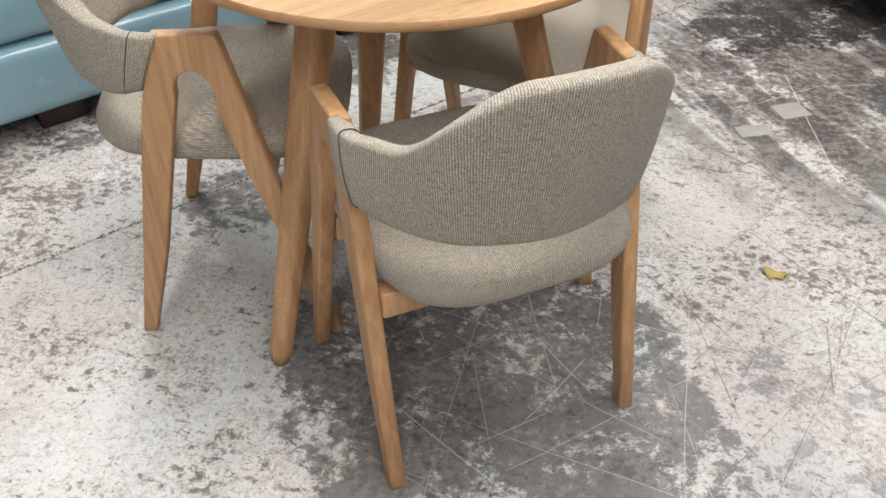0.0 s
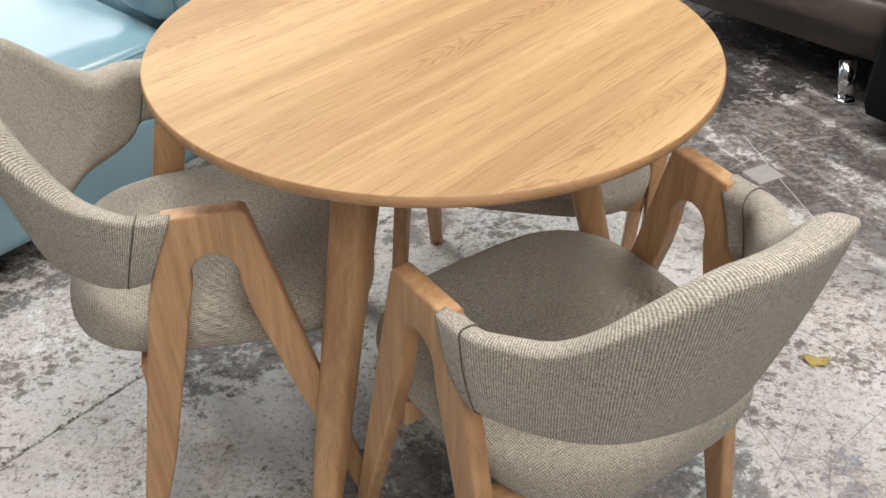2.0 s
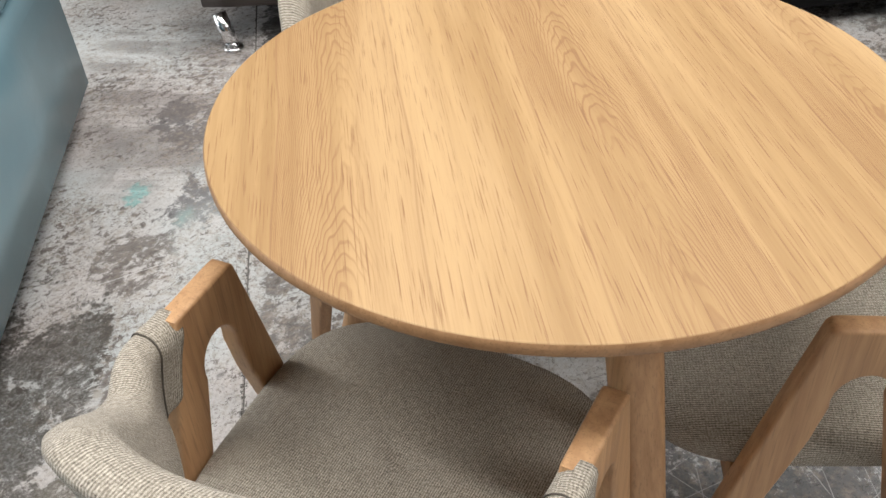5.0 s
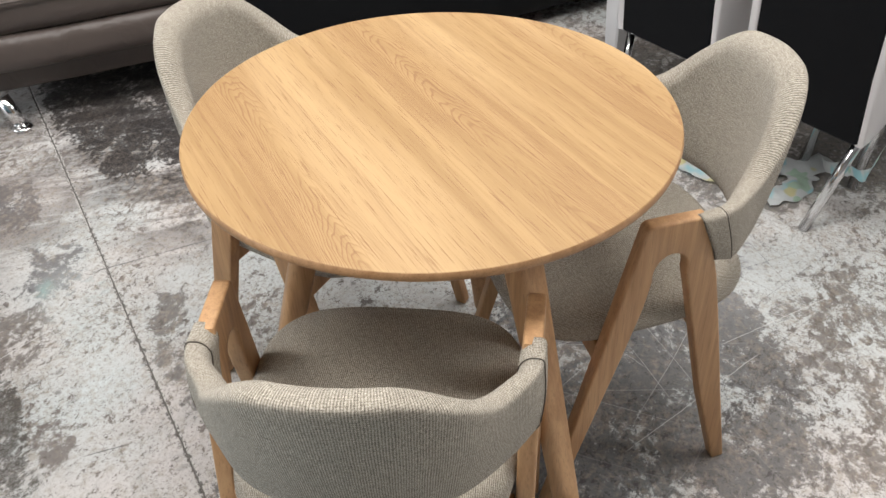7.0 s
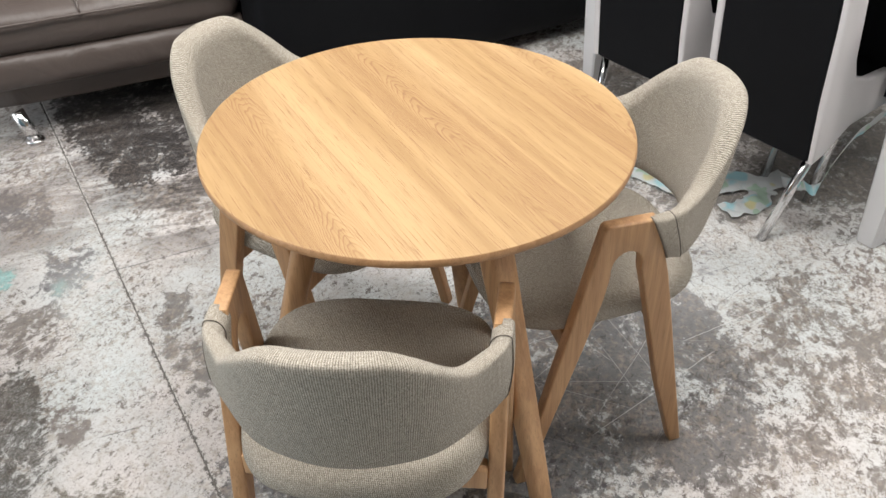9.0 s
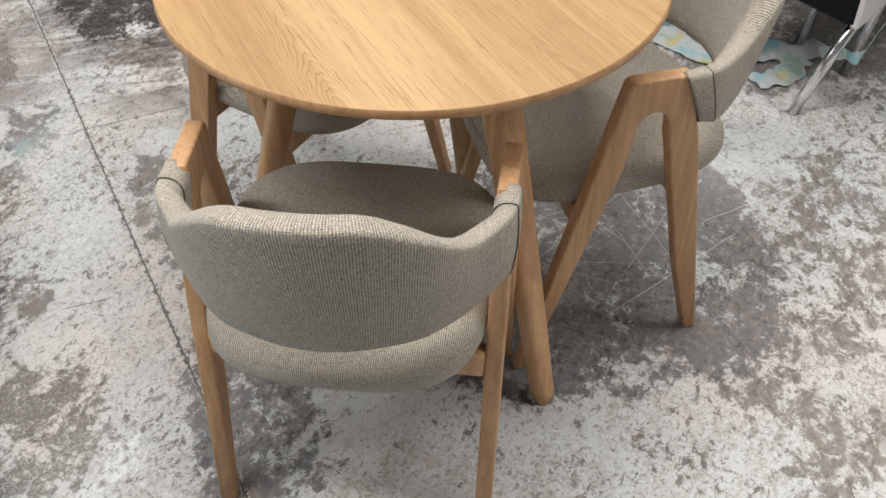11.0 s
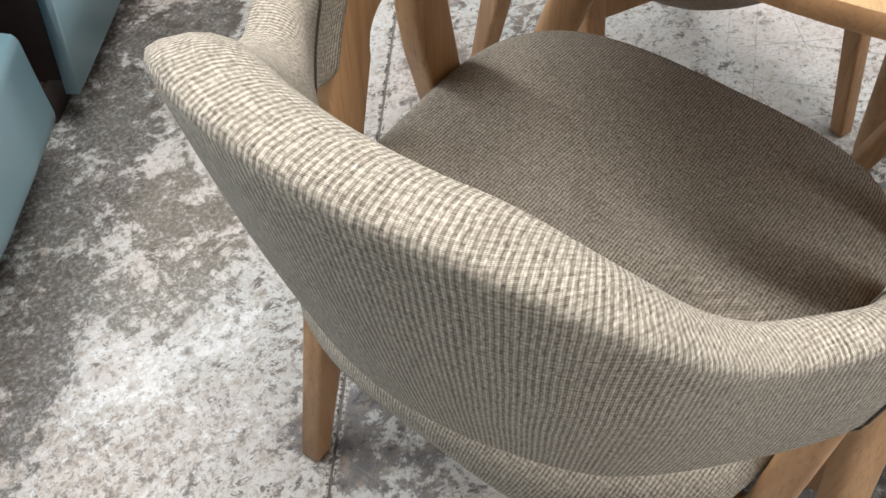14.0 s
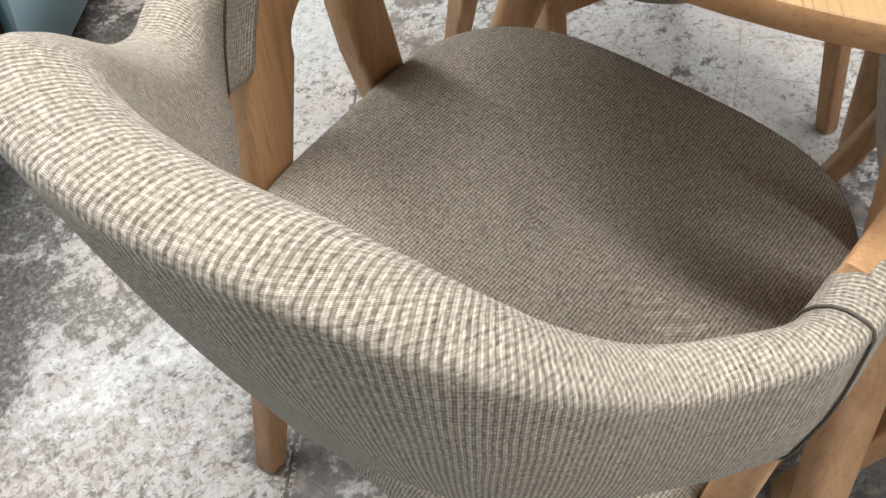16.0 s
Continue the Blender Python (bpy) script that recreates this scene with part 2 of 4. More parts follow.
def concrete():
    """Old painted concrete: pale coat worn off in blotches, dirt, scratches."""
    m, nt, b = mat_new("worn_painted_concrete")
    n = N(nt)
    co = n.coords()
    n1 = n.noise(co, 1.3, 3, 0.6)
    n2 = n.noise(co, 7.0, 10, 0.76, 0.5)
    n3 = n.noise(co, 34.0, 9, 0.80, 0.4)
    n4 = n.noise(co, 150.0, 5, 0.75)
    flake = n.noise(n.mapping(co, (1.0, 1.35, 1.0), rot=(0, 0, 0.5)), 33.0, 7, 0.74, 0.3)
    fine = n.noise(n.mapping(co, loc=(4.4, 8.1, 0)), 88.0, 5, 0.68, 0.2)
    group = n.math("ADD", n.math("MULTIPLY", n1, 0.55), n.math("MULTIPLY", n.noise(n.mapping(co, loc=(1.3, 6.2, 0)), 5.5, 4, 0.6), 0.45))
    wear = n.math("ADD", flake, n.math("MULTIPLY", n.math("SUBTRACT", group, 0.5), 0.62))
    worn = n.smooth(wear, 0.550, 0.605)
    pits = n.smooth(n.math("ADD", fine, n.math("MULTIPLY", n.math("SUBTRACT", group, 0.5), 0.5)), 0.555, 0.625)
    hue = n.noise(co, 1.7, 3)
    pale = n.mix(n.smooth(hue, 0.38, 0.62), (0.545, 0.575, 0.58), (0.595, 0.56, 0.55))
    pale = n.mix(n.math("MULTIPLY", n.smooth(n4, 0.44, 0.64), 0.42), pale, (0.37, 0.345, 0.335))
    pale = n.mix(n.math("MULTIPLY", n.smooth(n2, 0.47, 0.60), 0.38), pale, (0.40, 0.39, 0.385))
    dirt = n.mix(n.noise(co, 3.1, 4), (0.050, 0.044, 0.043), (0.155, 0.120, 0.104))
    dirt = n.mix(n.math("MULTIPLY", n.smooth(n4, 0.45, 0.66), 0.45), dirt, (0.40, 0.36, 0.34))
    col = n.mix(n.math("MULTIPLY", pits, 0.70), pale, (0.19, 0.165, 0.15))
    col = n.mix(n.math("MULTIPLY", worn, 0.90), col, dirt)

    def blot(cx, cy, rx, ry, ang, lo, hi, rag):
        q = n.mapping(co, loc=(-cx, -cy, 0))
        q = n.mapping(q, rot=(0, 0, -ang))
        qx, qy, _ = n.sep(q)
        d = n.math("SQRT", n.math("ADD", n.math("POWER", n.math("ABSOLUTE", n.math("DIVIDE", qx, rx)), 3.0), n.math("POWER", n.math("ABSOLUTE", n.math("DIVIDE", qy, ry)), 3.0)))
        d = n.math("ADD", d, n.math("MULTIPLY", n.math("SUBTRACT", n2, 0.5), rag))
        return n.math("SUBTRACT", 1.0, n.smooth(d, lo, hi))

    def broken(v):
        """The same blot, but worn through in flakes."""
        return n.smooth(n.math("ADD", n.math("MULTIPLY", v, 0.60), n.math("MULTIPLY", n.math("SUBTRACT", n.math("ADD", n.math("MULTIPLY", n.math("ADD", flake, n3), 0.5), n.math("MULTIPLY", n2, 0.6)), 0.8), 2.6)), 0.28, 0.50)

    def layer(name):
        """Colour and amount of a layer of stains and painted light or shade, worn through in flakes."""
        at = n.node("ShaderNodeAttribute", attribute_name=name)
        return at.outputs["Color"], n.math("ADD", at.outputs["Alpha"], n.math("MULTIPLY", n.math("MULTIPLY", n.math("SUBTRACT", n2, 0.5), 1.1), n.smooth(at.outputs["Alpha"], 0.0, 0.25)))

    # stains, along with shade under the chairs and a lit patch painted as colour
    tone, amount = layer("stain_and_light")
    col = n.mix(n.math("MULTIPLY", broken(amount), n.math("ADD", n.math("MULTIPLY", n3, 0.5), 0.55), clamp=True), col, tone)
    # long dirty bands where stock was dragged over the far slab
    lane = n.mapping(co, rot=(0, 0, 1.11))
    lane = n.noise(n.mapping(lane, (1.3, 11, 1)), 1.0, 5, 0.62, 0.25)
    lane = n.math("ADD", n.math("MULTIPLY", lane, 0.75), n.math("MULTIPLY", n2, 0.25))
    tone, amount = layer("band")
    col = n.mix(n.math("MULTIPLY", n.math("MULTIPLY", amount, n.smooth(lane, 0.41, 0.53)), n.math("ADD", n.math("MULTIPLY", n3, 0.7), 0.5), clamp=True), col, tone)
    # mottling of dirt on the coat and of old paint on the bare concrete
    n5 = n.noise(n.mapping(co, loc=(3.1, 1.7, 0)), 52.0, 8, 0.72, 0.3)
    n6 = n.noise(n.mapping(co, loc=(7.7, 4.2, 0)), 70.0, 8, 0.75, 0.3)
    n7 = n.noise(n.mapping(co, loc=(2.2, 9.1, 0)), 5.0, 4, 0.6)
    col = n.mix(n.math("MULTIPLY", n.smooth(n.math("ADD", n5, n.math("MULTIPLY", n7, 0.35)), 0.64, 0.84), 0.62), col, n.mix(n7, (0.30, 0.29, 0.22), (0.36, 0.28, 0.25)))
    col = n.mix(n.math("MULTIPLY", n.smooth(n6, 0.57, 0.70), 0.14), col, (0.52, 0.51, 0.50))
    # dark flecks of two sizes
    for sc, lo, hi, amount in ((16.0, 0.04, 0.20, 0.7), (48.0, 0.06, 0.26, 0.35)):
        vo = n.node("ShaderNodeTexVoronoi")
        warp = n.math("MULTIPLY", n.noise(co, 25.0 if sc < 20 else 60.0, 3), 0.06)
        shift = n.node("ShaderNodeVectorMath", operation="ADD")
        n.put(co, shift.inputs[0])
        n.put(n.comb(warp, n.math("MULTIPLY", warp, -0.7), 0.0), shift.inputs[1])
        n.put(shift.outputs[0], vo.inputs["Vector"])
        vo.inputs["Scale"].default_value = sc
        pick = n.node("ShaderNodeSeparateColor")
        n.put(vo.outputs["Color"], pick.inputs[0])
        keep = n.math("GREATER_THAN", pick.outputs[0], 0.62)
        fleck = n.math("MULTIPLY", n.math("SUBTRACT", 1.0, n.smooth(vo.outputs["Distance"], lo, hi)), keep)
        col = n.mix(n.math("MULTIPLY", fleck, amount), col, (0.13, 0.115, 0.11))
    # darkest floor: stains mixed with painted shade below the chaise and along the sofa
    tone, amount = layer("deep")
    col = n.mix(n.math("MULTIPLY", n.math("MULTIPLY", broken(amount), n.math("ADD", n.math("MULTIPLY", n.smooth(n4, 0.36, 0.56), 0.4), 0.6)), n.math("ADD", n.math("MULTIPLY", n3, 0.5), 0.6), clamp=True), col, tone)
    # fine grime over everything
    grit = n.noise(n.mapping(co, loc=(9.4, 2.1, 0)), 125.0, 4, 0.66, 0.3)
    col = n.mix(n.math("MULTIPLY", n.smooth(n.math("ADD", grit, n.math("MULTIPLY", n.math("SUBTRACT", n7, 0.5), 0.35)), 0.565, 0.64), 0.55), col, (0.15, 0.130, 0.115))
    # chipped edges of the joint
    q = n.mapping(n.mapping(co, loc=(-J_AT.x, -J_AT.y, 0)), rot=(0, 0, -J_ANG))
    jd = n.math("ABSOLUTE", n.math("ADD", n.sep(q)[1], n.math("MULTIPLY", n.math("SUBTRACT", n3, 0.5), 0.016)))
    chip = n.noise(n.mapping(co, loc=(5, 5, 0)), 75.0, 4, 0.7)
    near = n.math("SUBTRACT", 1.0, n.smooth(jd, 0.004, 0.009))
    col = n.mix(n.math("MULTIPLY", near, n.smooth(chip, 0.44, 0.56)), col, (0.12, 0.11, 0.105))
    col = n.mix(n.math("MULTIPLY", near, n.math("MULTIPLY", n.smooth(chip, 0.40, 0.50), n.math("SUBTRACT", 1.0, n.smooth(chip, 0.50, 0.54)))), col, (0.62, 0.60, 0.58))
    # straight scratches, dark and pale, mostly where things were dragged
    scraped = n.math("ADD", n.math("MULTIPLY", blot(0.85, 1.45, 0.85, 0.65, 0.3, 0.5, 1.3, 0.8), 0.85), 0.15)
    light = dark = None
    bend = n.noise(co, 1.2, 2)
    for k, (ang, freq) in enumerate(((0.35, 8.0), (0.95, 6.2), (0.50, 6.6), (2.1, 7.0), (2.55, 7.4), (2.95, 5.6), (0.72, 9.0), (1.9, 5.5), (2.25, 9.0), (0.15, 5.0), (1.02, 8.0))):
        u, v, _ = n.sep(n.mapping(co, rot=(0, 0, ang), loc=(k * 3.7, k * 1.3, 0)))
        u = n.math("MULTIPLY", n.math("ADD", u, n.math("MULTIPLY", bend, 0.05)), freq)
        cell = n.math("FLOOR", u)
        w = n.node("ShaderNodeTexWhiteNoise", noise_dimensions="1D")
        n.put(cell, w.inputs["W"])
        off = n.math("ADD", n.math("MULTIPLY", w.outputs["Value"], 0.7), 0.15)
        d = n.math("ABSOLUTE", n.math("SUBTRACT", n.math("FRACT", u), off))
        line = n.math("SUBTRACT", 1.0, n.smooth(d, 0.0004 * freq, 0.0013 * freq))
        gate = n.smooth(n.noise(n.comb(n.math("MULTIPLY", cell, 5.3), n.math("MULTIPLY", v, 1.7), k * 2.0), 1.0, 3), 0.48, 0.55)
        line = n.math("MULTIPLY", n.math("MULTIPLY", line, gate), n.smooth(n.math("ADD", n3, n.math("MULTIPLY", n2, 0.5)), 0.55, 0.85))
        if k % 2:
            light = line if light is None else n.math("MAXIMUM", light, line)
        else:
            dark = line if dark is None else n.math("MAXIMUM", dark, line)
    col = n.mix(n.math("MULTIPLY", n.math("MULTIPLY", dark, scraped), 0.9), col, (0.16, 0.155, 0.16))
    col = n.mix(n.math("MULTIPLY", n.math("MULTIPLY", light, scraped), 0.5), col, (0.70, 0.69, 0.68))
    for x0, y0, x1, y1, half, c, a in SCRATCHES:
        length = math.hypot(x1 - x0, y1 - y0)
        ang = math.atan2(y1 - y0, x1 - x0)
        u, v, _ = n.sep(n.mapping(n.mapping(co, loc=(-x0, -y0, 0)), rot=(0, 0, -ang)))
        v = n.math("ABSOLUTE", n.math("ADD", v, n.math("MULTIPLY", n.math("SUBTRACT", n2, 0.5), 0.012)))
        line = n.math("SUBTRACT", 1.0, n.smooth(v, half * 0.4, half * 1.3))
        ends = n.math("MULTIPLY", n.smooth(u, -0.01, 0.02), n.math("SUBTRACT", 1.0, n.smooth(u, length - 0.02, length + 0.01)))
        col = n.mix(n.math("MULTIPLY", n.math("MULTIPLY", line, ends), n.math("MULTIPLY", n.smooth(n.math("ADD", n3, n.math("MULTIPLY", n4, 0.4)), 0.50, 0.72), a)), col, c)
    n.put(col, b.inputs["Base Color"])
    n.put(n.ramp(wear, [(0.45, 0.42), (0.7, 0.62)]), b.inputs["Roughness"])
    b.inputs["Specular IOR Level"].default_value = 0.4
    h = n.math("SUBTRACT", n.math("MULTIPLY", n3, 0.4), n.math("MULTIPLY", worn, 0.5))
    h = n.math("SUBTRACT", h, n.math("MULTIPLY", dark, 0.5))
    n.put(n.bump(h, 0.3, 0.002), b.inputs["Normal"])
    return m


J_AT, J_ANG = Vector((-0.834, 1.558, 0)), math.atan2(0.905, 1.0)
#           centre x, y, half axes, turn, soft edge, raggedness      colour             strength
STAINS_AND_LIGHT = [((1.30, 2.75, 0.80, 0.62, 0.75, 0.5, 1.3, 1.8), (0.20, 0.175, 0.165), 0.72),
          ((1.9, 2.0, 0.75, 0.6, -0.8, 0.5, 1.3, 1.4), (0.13, 0.11, 0.10), 0.6),
          # next three: shade beneath the front armchair and table, painted into the floor
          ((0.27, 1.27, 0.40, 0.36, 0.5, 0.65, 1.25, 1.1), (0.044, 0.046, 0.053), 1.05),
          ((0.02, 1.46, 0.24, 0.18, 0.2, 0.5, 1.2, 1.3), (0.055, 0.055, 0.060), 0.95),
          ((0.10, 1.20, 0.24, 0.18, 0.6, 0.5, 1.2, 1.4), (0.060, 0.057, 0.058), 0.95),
          ((0.66, 1.25, 0.34, 0.28, 0.4, 0.4, 1.4, 1.6), (0.30, 0.30, 0.32), 0.5),
          ((0.73, 1.43, 0.11, 0.055, 0.5, 0.2, 1.4, 1.6), (0.20, 0.21, 0.26), 0.7),
          ((0.62, 1.60, 0.09, 0.04, -0.7, 0.2, 1.3, 2.0), (0.13, 0.11, 0.10), 0.8),
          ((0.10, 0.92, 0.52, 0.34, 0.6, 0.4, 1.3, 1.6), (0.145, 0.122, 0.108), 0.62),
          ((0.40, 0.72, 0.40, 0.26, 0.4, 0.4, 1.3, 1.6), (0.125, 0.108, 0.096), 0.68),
          # near-black patch at the left side of the second armchair
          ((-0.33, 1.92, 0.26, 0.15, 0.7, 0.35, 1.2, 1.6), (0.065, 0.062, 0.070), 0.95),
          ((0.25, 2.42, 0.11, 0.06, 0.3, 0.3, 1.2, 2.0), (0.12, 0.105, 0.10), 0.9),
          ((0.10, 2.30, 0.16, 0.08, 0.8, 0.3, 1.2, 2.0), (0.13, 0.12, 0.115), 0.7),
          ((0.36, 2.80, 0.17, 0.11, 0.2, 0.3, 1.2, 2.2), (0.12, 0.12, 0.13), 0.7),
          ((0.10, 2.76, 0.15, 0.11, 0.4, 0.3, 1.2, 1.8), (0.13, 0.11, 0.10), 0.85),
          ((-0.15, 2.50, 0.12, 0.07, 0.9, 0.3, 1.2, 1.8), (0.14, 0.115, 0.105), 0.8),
          # whiter floor colour in place of the stronger light on this spot
          ((-0.62, 2.13, 0.24, 0.20, 0.3, 0.4, 1.3, 1.2), (0.76, 0.78, 0.80), 0.62),
          ((0.05, 2.45, 0.17, 0.09, 0.5, 0.4, 1.3, 1.2), (0.58, 0.62, 0.63), 0.45),
          ((0.24, 2.66, 0.20, 0.10, 0.6, 0.4, 1.3, 1.4), (0.52, 0.565, 0.57), 0.40),
          ((0.28, 2.95, 0.07, 0.035, 0.5, 0.2, 1.2, 2.6), (0.26, 0.52, 0.51), 0.75),
          ((0.28, 2.78, 0.05, 0.02, 0.3, 0.2, 1.2, 2.6), (0.36, 0.60, 0.57), 0.6),
          ((0.90, 3.50, 0.03, 0.02, 0.3, 0.2, 1.2, 2.2), (0.06, 0.40, 0.20), 0.8),
          ((0.60, 3.10, 0.16, 0.11, 0.9, 0.4, 1.2, 1.6), (0.085, 0.080, 0.088), 0.85),
          ((1.07, 2.14, 0.06, 0.035, -0.6, 0.3, 1.2, 1.4), (0.24, 0.19, 0.11), 0.8),
          # brown floor, darkened further for the shade beneath the dining chairs
          ((1.70, 0.75, 0.75, 0.9, 0.4, 0.5, 1.3, 1.3), (0.10, 0.088, 0.080), 0.95),
          ((1.15, 0.25, 0.8, 0.45, 0.4, 0.4, 1.4, 1.8), (0.12, 0.105, 0.096), 0.85)]
INK, CHALK = (0.12, 0.115, 0.12), (0.72, 0.71, 0.70)
# from x, y to x, y, half width, colour, strength
SCRATCHES = [(1.021, 2.590, 1.040, 2.049, 0.0013, CHALK, 0.6), (0.664, 2.267, 0.907, 2.050, 0.0022, INK, 0.9), (0.533, 1.700, 0.649, 1.543, 0.0018, INK, 0.9),
             (0.788, 1.850, 1.004, 1.572, 0.0018, INK, 0.8), (0.983, 2.277, 0.960, 2.170, 0.0012, INK, 0.7), (0.960, 2.175, 0.860, 1.945, 0.0012, INK, 0.7),
             (0.862, 1.950, 0.711, 1.767, 0.0012, INK, 0.7), (0.887, 1.563, 0.854, 1.379, 0.0015, INK, 0.8), (0.307, 1.486, 0.413, 1.343, 0.0012, CHALK, 0.5),
             (0.722, 2.508, 0.908, 2.415, 0.0012, CHALK, 0.5), (0.908, 2.415, 1.099, 2.526, 0.0012, CHALK, 0.5), (1.099, 2.526, 1.292, 2.555, 0.0011, CHALK, 0.45),
             (-0.006, 2.768, 0.145, 2.682, 0.0016, CHALK, 0.6), (0.367, 2.689, 0.567, 2.423, 0.0024, INK, 0.9), (-0.186, 2.398, -0.133, 2.315, 0.0018, INK, 0.8),
             (0.391, 1.104, 0.609, 0.842, 0.0012, CHALK, 0.5), (0.041, 1.301, 0.376, 1.022, 0.0012, CHALK, 0.5), (0.404, 1.434, 0.289, 1.272, 0.0012, CHALK, 0.5), (0.612, 1.656, 0.671, 1.306, 0.0014, INK, 0.7)]
# next two: dark stain under the chaise, deepened to include its shadow
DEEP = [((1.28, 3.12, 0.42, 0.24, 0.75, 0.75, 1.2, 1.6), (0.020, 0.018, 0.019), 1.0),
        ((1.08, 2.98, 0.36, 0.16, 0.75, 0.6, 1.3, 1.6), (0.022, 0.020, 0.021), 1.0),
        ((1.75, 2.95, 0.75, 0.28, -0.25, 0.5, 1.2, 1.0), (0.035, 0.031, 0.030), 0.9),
        # next three: stains by the blue sofa plus its overhang's shade, as floor colour
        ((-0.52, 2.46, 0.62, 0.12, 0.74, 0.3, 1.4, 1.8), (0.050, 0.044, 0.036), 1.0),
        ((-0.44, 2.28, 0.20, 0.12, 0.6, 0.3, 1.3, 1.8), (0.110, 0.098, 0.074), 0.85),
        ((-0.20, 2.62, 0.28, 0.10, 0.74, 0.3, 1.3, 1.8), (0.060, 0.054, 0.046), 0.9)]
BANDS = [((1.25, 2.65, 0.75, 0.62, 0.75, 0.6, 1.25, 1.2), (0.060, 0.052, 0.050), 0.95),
         ((0.72, 3.25, 0.55, 0.30, 0.9, 0.5, 1.3, 1.4), (0.16, 0.14, 0.135), 0.7)]

M_TOP = table_wood()
M_WOOD = frame_wood("pale_oak", (0.40, 0.215, 0.10), (0.60, 0.36, 0.185))
M_EDGE = frame_wood("oak_edge_band", (0.36, 0.19, 0.085), (0.52, 0.30, 0.15), axis=0)
M_TWEED = weave("beige_tweed", (1.0, 0.875, 0.705))
M_SEAM = plain("seam_thread", (0.10, 0.085, 0.07), 0.8)
M_BLUE = leather("pale_blue_leather", (0.190, 0.325, 0.390), 0.24, 0.45, 0.85)
M_TAUPE = leather("taupe_leather", (0.088, 0.069, 0.062), 0.40, 2.8)
M_BLACK = leather("black_leather", (0.006, 0.0065, 0.008), 0.6, 0.15, 0.12)
M_WHITE = leather("white_leather", (0.72, 0.70, 0.71), 0.45, 0.4)
M_WHITEP = plain("white_paint", (0.78, 0.78, 0.80), 0.35, vary=0.04, bump=0.03)
M_CHROME = plain("chrome", (0.75, 0.75, 0.76), 0.12, 1.0, vary=0.03, bump=0.02)
M_DARKWOOD = plain("dark_stained_wood", (0.022, 0.012, 0.010), 0.4, grain=30)
M_PLASTIC = plain("dark_plastic", (0.03, 0.028, 0.027), 0.4)
M_FLOOR = concrete()
M_UNDER = plain("joint_filler", (0.16, 0.15, 0.14), 0.9)
M_WALL = plain("painted_block_wall", (0.46, 0.46, 0.45), 0.8, grain=12)
M_CEIL = plain("ceiling_sheet", (0.50, 0.50, 0.50), 0.8, grain=8)
M_LEAF = plain("dry_yellow_leaf", (0.46, 0.36, 0.12), 0.7, grain=90)
M_TAPE = plain("masking_tape", (0.31, 0.30, 0.29), 0.6, grain=40, vary=0.4)
M_BOARD = plain("beige_board", (0.56, 0.46, 0.33), 0.7)
M_GLASSTOP = plain("black_glass", (0.008, 0.008, 0.009), 0.15, vary=0.05, bump=0.0)

# ---------------------------------------------------------------- builders


def mesh_from(name, bm, material, smooth=True):
    me = bpy.data.meshes.new(name)
    bmesh.ops.recalc_face_normals(bm, faces=bm.faces)
    bm.to_mesh(me)
    bm.free()
    me.materials.append(material)
    if smooth:
        me.polygons.foreach_set("use_smooth", [True] * len(me.polygons))
    return me


def sharp(ob, deg=35):
    """Keep hard corners crisp on a smooth-shaded mesh."""
    me = ob.data
    bm = bmesh.new()
    bm.from_mesh(me)
    for e in bm.edges:
        if len(e.link_faces) == 2 and e.calc_face_angle(0) > radians(deg):
            e.smooth = False
    bm.to_mesh(me)
    bm.free()
    return ob


def part(name, bm, material, parent, label="", m=None, smooth=True):
    ob = new(name, mesh_from(name, bm, material, smooth))
    ob.parent = parent
    if m is not None:
        ob.matrix_basis = m
    if label:
        ob["label"] = label
    return ob


def thing(name, label, category, m=None, group="", kind=""):
    ob = new(name)
    ob.empty_display_size = 0.05
    if m is not None:
        ob.matrix_world = m
    return tagged(ob, label, category, group, kind)


def rbox(sx, sy, sz, r=0.01, seg=3, at=(0, 0, 0), cuts=0, turn=None):
    """A box with rounded edges, its middle at the given place."""
    bm = bmesh.new()
    bmesh.ops.create_cube(bm, size=1.0)
    bmesh.ops.scale(bm, vec=(sx, sy, sz), verts=bm.verts)
    if r > 0:
        bmesh.ops.bevel(bm, geom=bm.edges[:], offset=min(r, 0.49 * min(sx, sy, sz)), segments=seg, profile=0.5, affect="EDGES")
    if turn is not None:
        bmesh.ops.transform(bm, matrix=turn, verts=bm.verts)
    bmesh.ops.translate(bm, vec=at, verts=bm.verts)
    return bm


